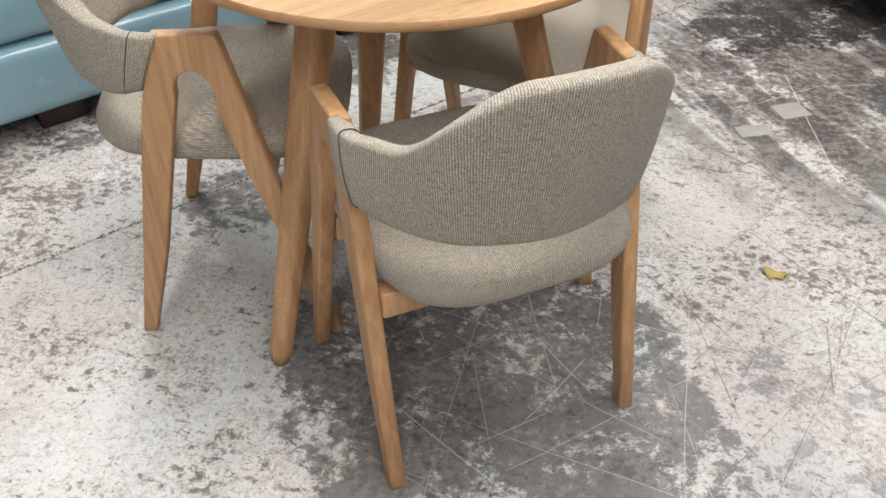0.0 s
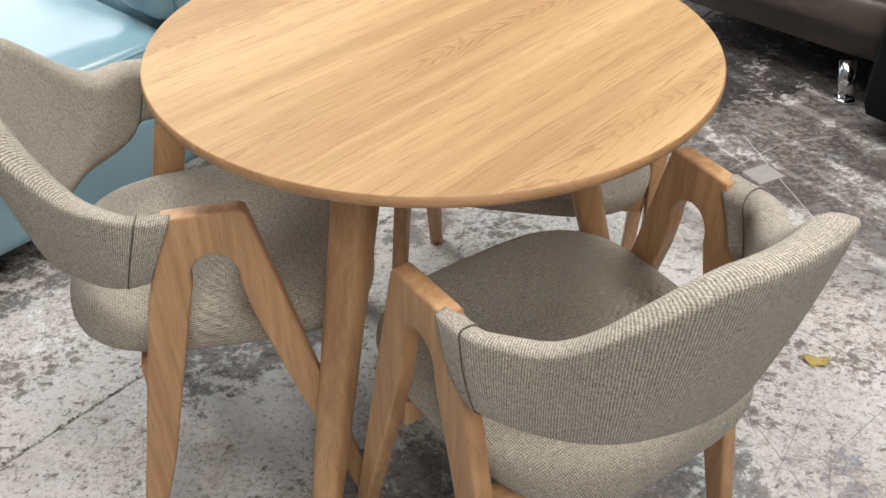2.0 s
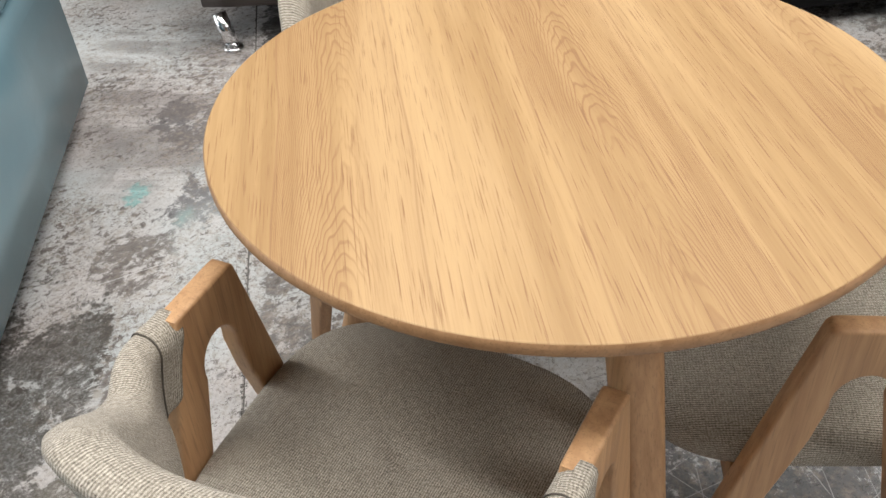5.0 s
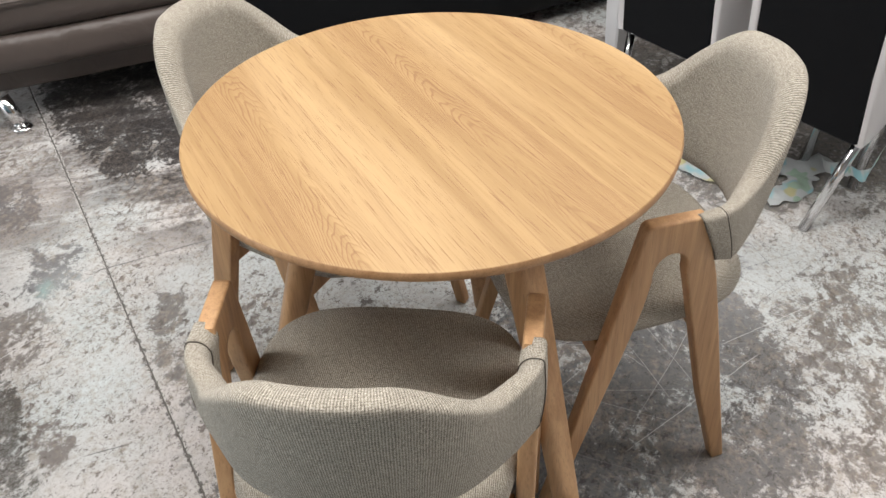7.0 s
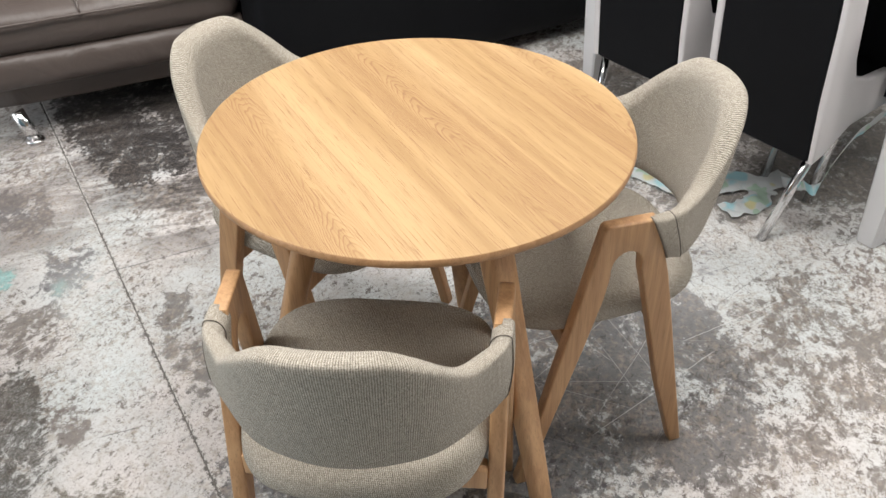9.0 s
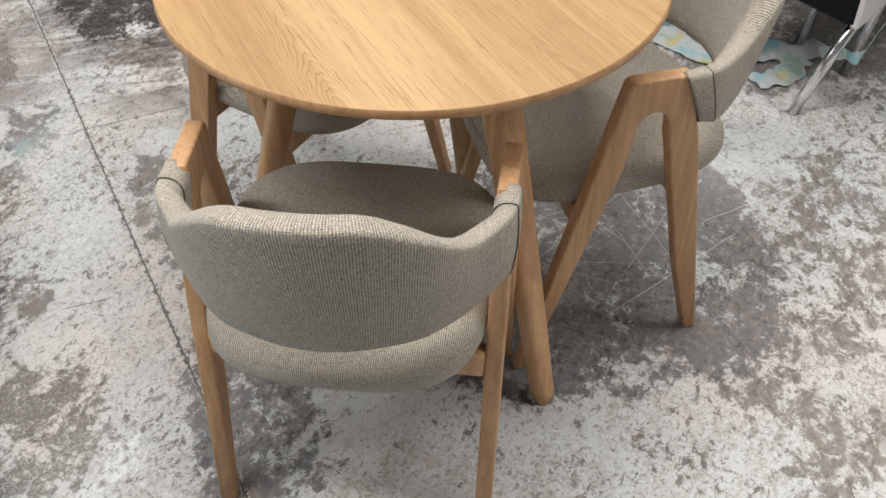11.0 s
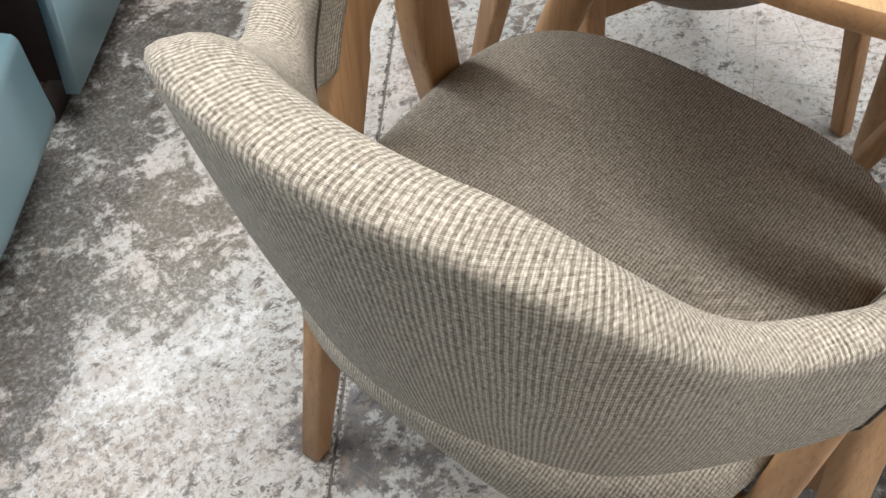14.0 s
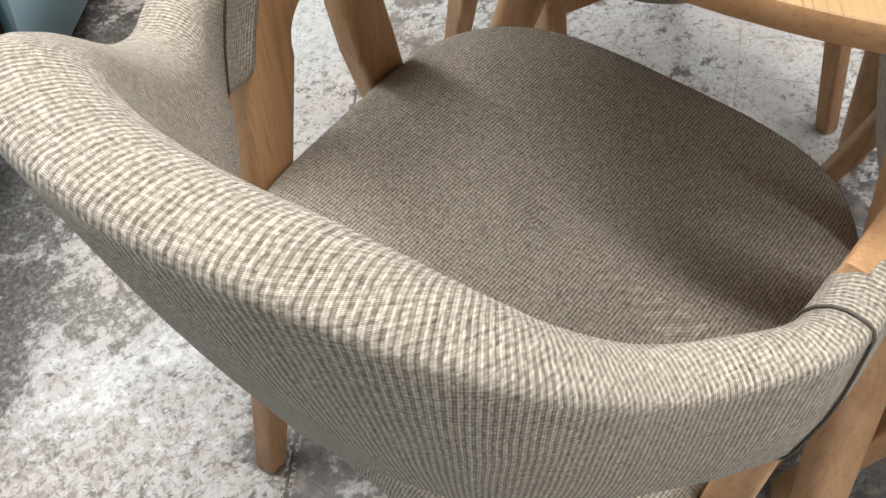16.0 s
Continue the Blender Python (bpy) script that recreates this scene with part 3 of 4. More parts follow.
def cushion(sx, sy, sz, r, at, puff=0.015, n=14, seed=1.0, sag=0.0):
    """A stuffed box: fine grid, rounded edges, swollen faces."""
    bm = bmesh.new()
    bmesh.ops.create_cube(bm, size=2.0)
    bmesh.ops.subdivide_edges(bm, edges=bm.edges[:], cuts=n, use_grid_fill=True)
    h = Vector((sx / 2, sy / 2, sz / 2))
    for v in bm.verts:
        c = v.co.copy()
        p = Vector((c.x * h.x, c.y * h.y, c.z * h.z))
        core = Vector([max(-(h[i] - r), min(h[i] - r, p[i])) for i in range(3)])
        d = p - core
        if d.length > 1e-6:
            p = core + d.normalized() * min(d.length, r) if d.length > r else p
        bulge = (1 - c.x ** 2) * (1 - c.y ** 2) * (abs(c.z) > 0.999), (1 - c.z ** 2) * (1 - c.y ** 2) * (abs(c.x) > 0.999), (1 - c.x ** 2) * (1 - c.z ** 2) * (abs(c.y) > 0.999)
        p.z += math.copysign(puff * bulge[0], c.z)
        p.x += math.copysign(puff * bulge[1], c.x)
        p.y += math.copysign(puff * bulge[2], c.y)
        p += noise.noise_vector(p * 5 + Vector((seed, seed, seed))) * 0.004
        v.co = p + Vector(at)
    return bm


def extrude_profile(pts, depth, bevel=0.004, seg=2):
    """A flat outline in y and z, given a thickness along x and eased edges."""
    bm = bmesh.new()
    vs = [bm.verts.new((-depth / 2, y, z)) for y, z in pts]
    f = bm.faces.new(vs)
    ext = bmesh.ops.extrude_face_region(bm, geom=[f])
    bmesh.ops.translate(bm, vec=(depth, 0, 0), verts=[g for g in ext["geom"] if isinstance(g, bmesh.types.BMVert)])
    if bevel:
        rim = [e for e in bm.edges if len(e.link_faces) == 2 and abs(e.verts[0].co.x - e.verts[1].co.x) < 1e-6]
        bmesh.ops.bevel(bm, geom=rim, offset=bevel, segments=seg, profile=0.5, affect="EDGES", clamp_overlap=True)
    return bm


def tube(path, radius, sides=10, bm=None, caps=True):
    """A round bar along points; radius may be a list."""
    bm = bm or bmesh.new()
    pts = [Vector(p) for p in path]
    rings = []
    up = Vector((0, 0, 1))
    for i, p in enumerate(pts):
        d = (pts[min(i + 1, len(pts) - 1)] - pts[max(i - 1, 0)]).normalized()
        side = d.cross(up if abs(d.z) < 0.95 else Vector((1, 0, 0))).normalized()
        other = side.cross(d)
        r = radius[i] if isinstance(radius, (list, tuple)) else radius
        rings.append([bm.verts.new(p + r * (math.cos(a) * side + math.sin(a) * other)) for a in [2 * math.pi * k / sides for k in range(sides)]])
    for a, c in zip(rings, rings[1:]):
        for k in range(sides):
            bm.faces.new((a[k], a[(k + 1) % sides], c[(k + 1) % sides], c[k]))
    if caps:
        bm.faces.new(rings[0][::-1])
        bm.faces.new(rings[-1])
    return bm


def loft(rings, caps=True, bm=None):
    """Skin over closed rings of equal count."""
    bm = bm or bmesh.new()
    vr = [[bm.verts.new(p) for p in r] for r in rings]
    k = len(vr[0])
    for a, c in zip(vr, vr[1:]):
        for i in range(k):
            bm.faces.new((a[i], a[(i + 1) % k], c[(i + 1) % k], c[i]))
    if caps:
        bm.faces.new(vr[0][::-1])
        bm.faces.new(vr[-1])
    return bm


def spline(pts, n):
    """Catmull-Rom through the points, n samples evenly by length."""
    p = [np.array(q, float) for q in pts]
    p = [2 * p[0] - p[1], *p, 2 * p[-1] - p[-2]]
    out = []
    for a, b_, c, d in zip(p, p[1:], p[2:], p[3:]):
        for t in np.linspace(0, 1, 24, endpoint=False):
            out.append(0.5 * (2 * b_ + (c - a) * t + (2 * a - 5 * b_ + 4 * c - d) * t * t + (3 * b_ - a - 3 * c + d) * t ** 3))
    out.append(p[-2])
    out = np.array(out)
    s = np.r_[0, np.cumsum(np.linalg.norm(np.diff(out, axis=0), axis=1))]
    w = np.linspace(0, s[-1], n)
    return np.array([np.interp(w, s, out[:, i]) for i in range(out.shape[1])]).T, s[-1]


def ease(x, a, c):
    t = max(0.0, min(1.0, (x - a) / (c - a)))
    return t * t * (3 - 2 * t)


# ---------------------------------------------------------------- the room
ROOM = (-6.0, 6.0, -5.0, 7.0)

floor = thing("floor", "worn grey-white painted concrete floor with stains and scratches", "floor", kind="structure")


def stain_light_layer(me, name, xy, blots):
    """Colour and amount of a set of soft-edged stains and patches of painted light or shade, kept on the points of the
    floor.
    """
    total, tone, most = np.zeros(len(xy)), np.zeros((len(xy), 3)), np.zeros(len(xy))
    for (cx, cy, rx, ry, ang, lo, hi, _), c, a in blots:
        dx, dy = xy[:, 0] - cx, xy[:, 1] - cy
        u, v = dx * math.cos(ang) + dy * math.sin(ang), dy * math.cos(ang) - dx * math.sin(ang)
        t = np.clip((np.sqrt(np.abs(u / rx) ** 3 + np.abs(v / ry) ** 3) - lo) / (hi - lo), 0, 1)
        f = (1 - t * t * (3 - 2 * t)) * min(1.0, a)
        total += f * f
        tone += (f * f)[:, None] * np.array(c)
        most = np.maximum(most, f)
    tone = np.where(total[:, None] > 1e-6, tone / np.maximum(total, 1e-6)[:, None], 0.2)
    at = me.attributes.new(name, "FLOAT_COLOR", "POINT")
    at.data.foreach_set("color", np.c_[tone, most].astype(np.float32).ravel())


def slab(name, near, far):
    """One pour of the floor, between two distances from the long joint, its surface in a fine grid where the furniture stands."""
    along = np.r_[-9.0, -5.0, -2.5, np.arange(-1.0, 5.2, 0.018), 7.0, 9.0]
    inner = np.r_[0.0, 0.002, np.arange(0.018, 2.4, 0.018), 4.0, 6.5]
    across = near + inner if near > 0 else far - inner[::-1]
    across = np.r_[across, far] if near > 0 else np.r_[near, across]
    d = np.array((math.cos(J_ANG), math.sin(J_ANG)))
    side = np.array((-d[1], d[0]))
    xy = (np.array(J_AT)[:2] + along[:, None, None] * d + across[None, :, None] * side).reshape(-1, 2)
    na, nc = len(along), len(across)
    lip = 0 if near > 0 else nc - 1
    z = np.zeros((na, nc))
    z[:, lip] = -0.002
    verts = np.c_[xy, z.ravel()]
    idx = np.arange(na * nc).reshape(na, nc)
    quads = np.stack([idx[:-1, :-1], idx[1:, :-1], idx[1:, 1:], idx[:-1, 1:]], -1).reshape(-1, 4)
    rim = np.r_[idx[:, 0], idx[-1, 1:], idx[-2::-1, -1], idx[0, -2:0:-1]]
    low = np.c_[xy[rim], np.full(len(rim), -0.08)]
    k = len(verts) + np.arange(len(rim))
    skirt = np.stack([np.roll(rim, -1), rim, k, np.roll(k, -1)], -1)
    me = bpy.data.meshes.new(name)
    allv = np.r_[verts, low]
    me.from_pydata(allv.tolist(), [], quads.tolist() + skirt.tolist() + [k[::-1].tolist()])
    for layer, blots in (("stain_and_light", STAINS_AND_LIGHT), ("band", BANDS), ("deep", DEEP)):
        stain_light_layer(me, layer, allv[:, :2], blots)
    me.materials.append(M_FLOOR)
    ob = new(name, me)
    ob.parent = floor
    return ob


slab("slab", 0.0018, 9.0)
slab("slab", -9.0, -0.0018)
part("joint_filler", rbox(18, 0.05, 0.02, 0, at=(0, 0, -0.0135)), M_UNDER, floor, m=Matrix.Translation(J_AT) @ pose(0, 0, 0, 0, 0, math.degrees(J_ANG)), smooth=False)


def wall(name, a, c, h=4.0, th=0.2):
    a, c = Vector((*a, 0)), Vector((*c, 0))
    d = c - a
    ob = new(name, mesh_from(name, rbox(d.length, th, h, 0, at=(0, 0, h / 2)), M_WALL, False))
    ob.matrix_world = Matrix.Translation((a + c) / 2) @ pose(0, 0, 0, 0, 0, math.degrees(math.atan2(d.y, d.x)))
    return tagged(ob, "plain painted block wall of the warehouse", "wall", kind="structure")


x0, x1, y0, y1 = ROOM
wall("wall_west", (x0 - 0.1, y0), (x0 - 0.1, y1))
wall("wall_east", (x1 + 0.1, y0), (x1 + 0.1, y1))
wall("wall_south", (x0, y0 - 0.1), (x1, y0 - 0.1))
# the north wall has the open roller door
wall("wall_north", (x0, y1 + 0.1), (-4.6, y1 + 0.1))
wall("wall_north", (-0.4, y1 + 0.1), (x1, y1 + 0.1))
lintel = new("wall_north", mesh_from("lintel", rbox(4.2, 0.2, 0.5, 0, at=(-2.5, y1 + 0.1, 3.75)), M_WALL, False))
tagged(lintel, "block lintel over the open roller door", "wall", kind="structure")
roof = new("ceiling", mesh_from("ceiling", rbox(12.4, 12.4, 0.1, 0, at=(0, 1, 4.05)), M_CEIL, False))
tagged(roof, "plain grey warehouse ceiling", "ceiling", kind="structure")

# ---------------------------------------------------------------- round table
T_AT, T_R, T_TOP = Vector((0.043, 1.680, 0)), 0.3935, 0.75
table = thing("round_table", "round oak dining table with three splayed tapered legs", "table", Matrix.Translation(T_AT))
bm = bmesh.new()
prof = [(0.0, 0.730), (T_R - 0.022, 0.7320), (T_R - 0.004, 0.7340), (T_R - 0.0008, 0.7370), (T_R, 0.7415), (T_R - 0.0006, 0.7470), (T_R - 0.002, 0.7495)]
seg = 128
rings = [[(r * math.cos(2 * math.pi * k / seg), r * math.sin(2 * math.pi * k / seg), z) for k in range(seg)] for r, z in prof[1:]]
edge = loft(rings, caps=False)
part("edge_band", edge, M_EDGE, table, "thin rounded oak edge")
part("tabletop", loft([[(r * math.cos(2 * math.pi * k / seg), r * math.sin(2 * math.pi * k / seg), z) for k in range(seg)] for r, z in ((T_R - 0.022, 0.7305), (T_R - 0.0025, 0.7485), (T_R - 0.002, 0.7495), (T_R - 0.003, 0.75))]), M_TOP, table, "oak veneer top with cathedral grain", smooth=False)


def table_leg(ang):
    """Rounded tapering leg, splayed outwards."""
    top, foot = Vector((0.172, 0, 0.7305)), Vector((0.369, 0, 0.0))
    rings = []
    for t in (0.0, 0.15, 0.4, 0.7, 0.97, 1.0):
        c = top.lerp(foot, t)
        w, d = 0.066 * (1 - t) + 0.042 * t, 0.056 * (1 - t) + 0.036 * t
        if t == 1.0:
            w, d = w - 0.006, d - 0.006
        ring = []
        for k in range(28):
            a = 2 * math.pi * k / 28
            ca, sa = math.cos(a), math.sin(a)
            ring.append((c.x + d / 2 * math.copysign(abs(ca) ** 0.62, ca), c.y + w / 2 * math.copysign(abs(sa) ** 0.62, sa), c.z))
        rings.append(ring)
    return loft(rings)


for ang in (-127, -3, 113):
    part("leg", table_leg(ang), M_WOOD, table, m=pose(0, 0, 0, 0, 0, ang))

# ---------------------------------------------------------------- armchairs


def side_outline():
    """The A-shaped side: arm end, front leg, rear leg, round-topped opening."""
    pts = [(0.146, 0.6335), (0.190, 0.6355), (0.238, 0.6365), (0.2455, 0.6355), (0.2505, 0.630)]
    pts += [(0.2850, 0.480), (0.3170, 0.340), (0.3560, 0.170), (0.3965, 0.004), (0.3945, 0.0), (0.3735, 0.0), (0.3712, 0.004)]
    pts += [(0.3150, 0.200), (0.2680, 0.360), (0.2380, 0.470)]
    c, r = Vector((0.1985, 0.535)), 0.031
    for k in range(0, 13):
        a = radians(-14 + k * 206 / 12)
        pts.append((c.x + r * math.cos(a), c.y + r * 1.25 * math.sin(a)))
    pts += [(0.1540, 0.470), (0.1200, 0.330), (0.0900, 0.205), (0.0300, 0.004), (0.0278, 0.0), (0.0055, 0.0), (0.0032, 0.004), (0.0440, 0.200), (0.0850, 0.400), (0.1080, 0.505), (0.1240, 0.560)]
    return pts


BACK_PLAN = [(0.0, -0.0607), (0.0711, -0.0496), (0.1317, -0.0179), (0.1817, 0.0455), (0.2180, 0.098), (0.2255, 0.160)]


def backrest():
    """Curved upholstered band: high round back running out into the arms."""
    pts, length = spline([(-x, y) for x, y in BACK_PLAN[:0:-1]] + BACK_PLAN, 119)
    length /= 2
    n = len(pts)
    rings, uvs = [], []
    for i, (px, py) in enumerate(pts):
        a, c = pts[max(i - 1, 0)], pts[min(i + 1, n - 1)]
        t = (c - a) / np.linalg.norm(c - a)
        out = np.array([t[1], -t[0]])
        s = abs(i - (n - 1) / 2) / ((n - 1) / 2) * length
        zt = 0.781 - 0.008 * ease(s, 0.0, 0.12) - 0.127 * ease(s, 0.058, 0.235) - 0.009 * ease(s, 0.25, 0.33)
        zb = 0.505 + 0.030 * ease(s, 0.19, length)
        th = 0.048 - 0.015 * ease(s, 0.14, 0.30)
        lean = 0.20 * (1 - ease(s, 0.07, 0.30))
        skew = -0.045 * ease(s, 0.24, length)
        ring, uv = [], []
        r = th / 2
        rows = []
        for k in range(15):
            f = k / 14
            rows.append((r + 0.003 * math.sin(math.pi * f), zb + r + f * (zt - zb - 2 * r)))
        for k in range(1, 8):
            a_ = math.pi * k / 8
            ca, sa = math.cos(a_), math.sin(a_)
            rows.append((r * (ca ** 0.55 if ca > 0.01 else ca), zt - r + r * (sa ** 0.65 if ca > 0.01 else sa) - 0.225 * r * (1 - ca)))
        for k in range(15):
            f = 1 - k / 14
            rows.append((-r + 0.002 * math.sin(math.pi * f), zb + r + f * (zt - zb - 2.45 * r)))
        for k in range(1, 8):
            a_ = math.pi + math.pi * k / 8
            rows.append((r * math.cos(a_), zb + r + r * math.sin(a_)))
        run, prev = 0.0, None
        for off, z in rows:
            g = off + lean * (z - 0.655)
            fr = 1 - (z - zb) / (zt - zb)
            q = np.array([px, py]) + out * g + t * skew * fr * (-1 if i < n / 2 else 1)
            ring.append((q[0], q[1], z))
            if prev is not None:
                run += math.hypot(off - prev[0], z - prev[1])
            prev = (off, z)
            uv.append((i / (n - 1) * 2 * length, run))
        rings.append(ring)
        uvs.append(uv)
    return rings, uvs


def with_uv(rings, uvs, caps=True):
    bm = bmesh.new()
    layer = bm.loops.layers.uv.new("uv")
    vr = [[bm.verts.new(p) for p in r] for r in rings]
    k = len(vr[0])
    for i in range(len(vr) - 1):
        for j in range(k):
            jj = (j + 1) % k
            f = bm.faces.new((vr[i][j], vr[i + 1][j], vr[i + 1][jj], vr[i][jj]))
            step = 0.006 if jj == 0 else 0
            for lp, (a, c) in zip(f.loops, ((i, j), (i + 1, j), (i + 1, jj), (i, jj))):
                u, v = uvs[a][c]
                lp[layer].uv = (u, uvs[a][j][1] + step if jj == 0 and c == jj else v)
    if caps:
        for r, u in ((vr[0][::-1], uvs[0][::-1]), (vr[-1], uvs[-1])):
            f = bm.faces.new(r)
            for lp, q in zip(f.loops, u):
                lp[layer].uv = q
    return bm


def grown(ring, d):
    c = sum((Vector(p) for p in ring), Vector()) / len(ring)
    m_ = len(ring)
    out = []
    for i, p in enumerate(ring):
        tan = (Vector(ring[(i + 1) % m_]) - Vector(ring[i - 1])).normalized()
        span = (Vector(ring[7]) - Vector(ring[29])).normalized()
        nrm = (Vector(p) - c)
        nrm = nrm - tan * nrm.dot(tan)
        out.append(Vector(p) + nrm.normalized() * d)
    return out


def seat():
    """Stuffed seat pad with a rounded front and rear and soft edges."""
    rings, uvs = [], []
    cy, hy = 0.2015, 0.2285
    prof = ((0.84, 0.386), (0.92, 0.384), (0.966, 0.390), (0.992, 0.401), (1.0, 0.412), (0.994, 0.422), (0.978, 0.430), (0.95, 0.4375), (0.90, 0.4425), (0.78, 0.4455), (0.6, 0.4450), (0.4, 0.4435), (0.2, 0.4425), (0.02, 0.442))
    run = [0.02]
    for (a0, z0), (a1, z1) in zip(prof[::-1], prof[-2::-1]):
        run.append(run[-1] + math.hypot(a1 - a0, (z1 - z0) / 0.215))
    for (sc, z), reach in zip(prof, run[::-1]):
        ring, uv = [], []
        for k in range(96):
            a = 2 * math.pi * k / 96
            ca, sa = math.cos(a), math.sin(a)
            e = 2 / 3.4
            y = hy * math.copysign(abs(sa) ** e, sa)
            hx = 0.217 + 0.008 * max(-1.0, min(1.0, y / hy * 1.6))
            x = hx * math.copysign(abs(ca) ** e, ca)
            saddle = 0.010 * (y / hy) ** 2 * (1 if y > 0 else 0.3) * (1 if z > 0.43 else 0)
            ring.append((x * sc, cy + y * sc, z - saddle))
            uv.append((x * reach, y * reach))
        rings.append(ring)
        uvs.append(uv)
    return with_uv(rings, uvs)


def armchair(m):
    ch = thing("armchair", "oak armchair with A-shaped sides and beige tweed upholstery", "chair", group="armchairs round the table")
    for sgn in (-1, 1):
        bm = extrude_profile(side_outline(), 0.027, 0.0095, 4)
        fr = part("side_frame", bm, M_WOOD, ch, "A-shaped oak side frame", m=Matrix.Translation((sgn * 0.2195, 0, 0)) @ pose(0, 0, 0, 0, -sgn * 0.35, -sgn * 2.7))
        sharp(fr, 50)
    rings, uvs = backrest()
    back = part("backrest", with_uv(rings, uvs), M_TWEED, ch, "curved beige tweed backrest with padded arms")
    n = len(rings)
    for a, c in ((0, 7), (n - 8, n - 1)):
        rr = [grown(r, 0.0013) for r in rings[a:c + 1]]
        cuff = part("cuff", with_uv(rr, [[(u, v) for u, v in w] for w in uvs[a:c + 1]]), M_TWEED, back, "stitched tweed cuff at the arm end")
        j = rr[-1] if a == 0 else rr[0]
        loop = [*j, j[0], j[1]]
        part("seam", tube(loop, 0.0009, 6, caps=False), M_SEAM, cuff, "dark stitched seam")
    part("seat", seat(), M_TWEED, ch, "beige tweed seat pad")
    for y, w in ((0.085, 0.415), (0.285, 0.43)):
        part("seat_rail", rbox(w, 0.03, 0.048, 0.004, 2, at=(0, y, 0.352)), M_WOOD, ch)
    ch.matrix_world = m
    return ch


CHAIRS = [(0.2785, 1.2137, 27.5), (-0.4938, 1.6670, -83.2), (0.320, 2.155, 163.0)]
first = armchair(pose(CHAIRS[0][0], CHAIRS[0][1], 0, 0, 0, CHAIRS[0][2]))
for cx, cy, turn in CHAIRS[1:]:
    copy_thing(first, pose(cx, cy, 0, 0, 0, turn))

# ---------------------------------------------------------------- pale blue sofa
S_ANG = math.degrees(math.atan2(0.67, 0.74))
sofa = thing("blue_sofa", "pale blue glossy leather sofa with dark wood feet", "sofa", Matrix.Translation((-0.45, 2.562, 0)) @ pose(0, 0, 0, 0, 0, S_ANG))
part("seat_base", cushion(1.80, 0.92, 0.19, 0.03, (-0.92, 0.43, 0.165), 0.004, seed=2), M_BLUE, sofa)
part("seat_cushion", cushion(1.79, 0.95, 0.175, 0.05, (-0.92, 0.47, 0.335), 0.014, 20, seed=3), M_BLUE, sofa)
part("piping", tube([(-0.55, 0.000, 0.375), (-0.3, -0.004, 0.385), (-0.10, 0.002, 0.395), (-0.055, 0.02, 0.402)], 0.004, 8), M_BLUE, sofa)


def sofa_arm():
    """An inverted U of padded leather, open at its end."""
    outer = [(0.0, 0.075), (0.001, 0.20), (0.004, 0.33), (0.010, 0.395), (0.022, 0.430), (0.042, 0.442), (0.064, 0.434), (0.080, 0.405), (0.105, 0.33), (0.140, 0.20), (0.160, 0.075)]
    inner = [(0.136, 0.075), (0.117, 0.20), (0.083, 0.33), (0.060, 0.39), (0.050, 0.408), (0.042, 0.412), (0.035, 0.408), (0.030, 0.39), (0.026, 0.33), (0.023, 0.20), (0.022, 0.075)]
    ring = outer + inner
    mid = Vector((0.068, 0.25))
    rings = []
    for x, grow in ((0.042, 0.990), (0.045, 0.997), (0.052, 1.0), (0.4, 1.0), (0.8, 1.0), (1.30, 1.0)):
        rings.append([(x + (0.25 * (z - 0.10) if x < 0.1 else 0.0), mid.x + (y - mid.x) * (grow if k < 11 else 2 - grow), z) for k, (y, z) in enumerate(ring)])
    return loft(rings)


arm = part("arm", sofa_arm(), M_BLUE, sofa, "padded arm with an open end", m=Matrix.Translation((0, -0.030, 0)))
part("wood_infill", extrude_profile([(0.020, 0.078), (0.139, 0.078), (0.086, 0.33), (0.052, 0.409), (0.035, 0.409), (0.024, 0.33)], 0.03, 0.002), M_DARKWOOD, arm, "dark wood wedge inside the arm end", m=Matrix(((1, 0, 0.25, 0.062), (0, 1, 0, 0), (0, 0, 1, 0), (0, 0, 0, 1))))
part("arm_cushion", cushion(1.35, 0.20, 0.200, 0.052, (0.625, 0.100, 0.518), 0.014, 18, seed=4), M_BLUE, sofa)
part("cushion_piping", tube([(-0.012, 0.000, 0.44), (-0.014, -0.008, 0.50), (-0.010, 0.006, 0.58), (0.004, 0.040, 0.618), (0.05, 0.062, 0.630), (0.5, 0.070, 0.638), (0.95, 0.070, 0.637), (1.2, 0.068, 0.63)], 0.0045, 8), M_BLUE, sofa)
part("back_cushion", cushion(1.3, 0.30, 0.36, 0.10, (0.9, 1.15, 0.55), 0.03, 16, seed=7), M_BLUE, sofa)
part("frame_body", cushion(1.28, 1.10, 0.35, 0.05, (0.66, 0.72, 0.252), 0.010, 16, seed=6), M_BLUE, sofa)
pill = [(0.350 + 0.062 * math.copysign(abs(math.cos(a)) ** 0.6, math.cos(a)), 0.352 + 0.034 * math.copysign(abs(math.sin(a)) ** 0.8, math.sin(a))) for a in [2 * math.pi * k / 32 for k in range(32)]]
outlet = part("control_plate", loft([[(x, 0.022, z) for x, z in pill], [(x, 0.006, z) for x, z in pill], [(0.350 + (x - 0.350) * 0.92, 0.003, 0.352 + (z - 0.352) * 0.88) for x, z in pill]]), M_PLASTIC, sofa, "dark oval control plate", m=Matrix.Translation((0, -0.030, 0)))
for dx in (-0.018, 0.018):
    part("button", rbox(0.016, 0.008, 0.026, 0.003, at=(0.350 + dx, 0.001, 0.352)), M_CHROME, outlet)
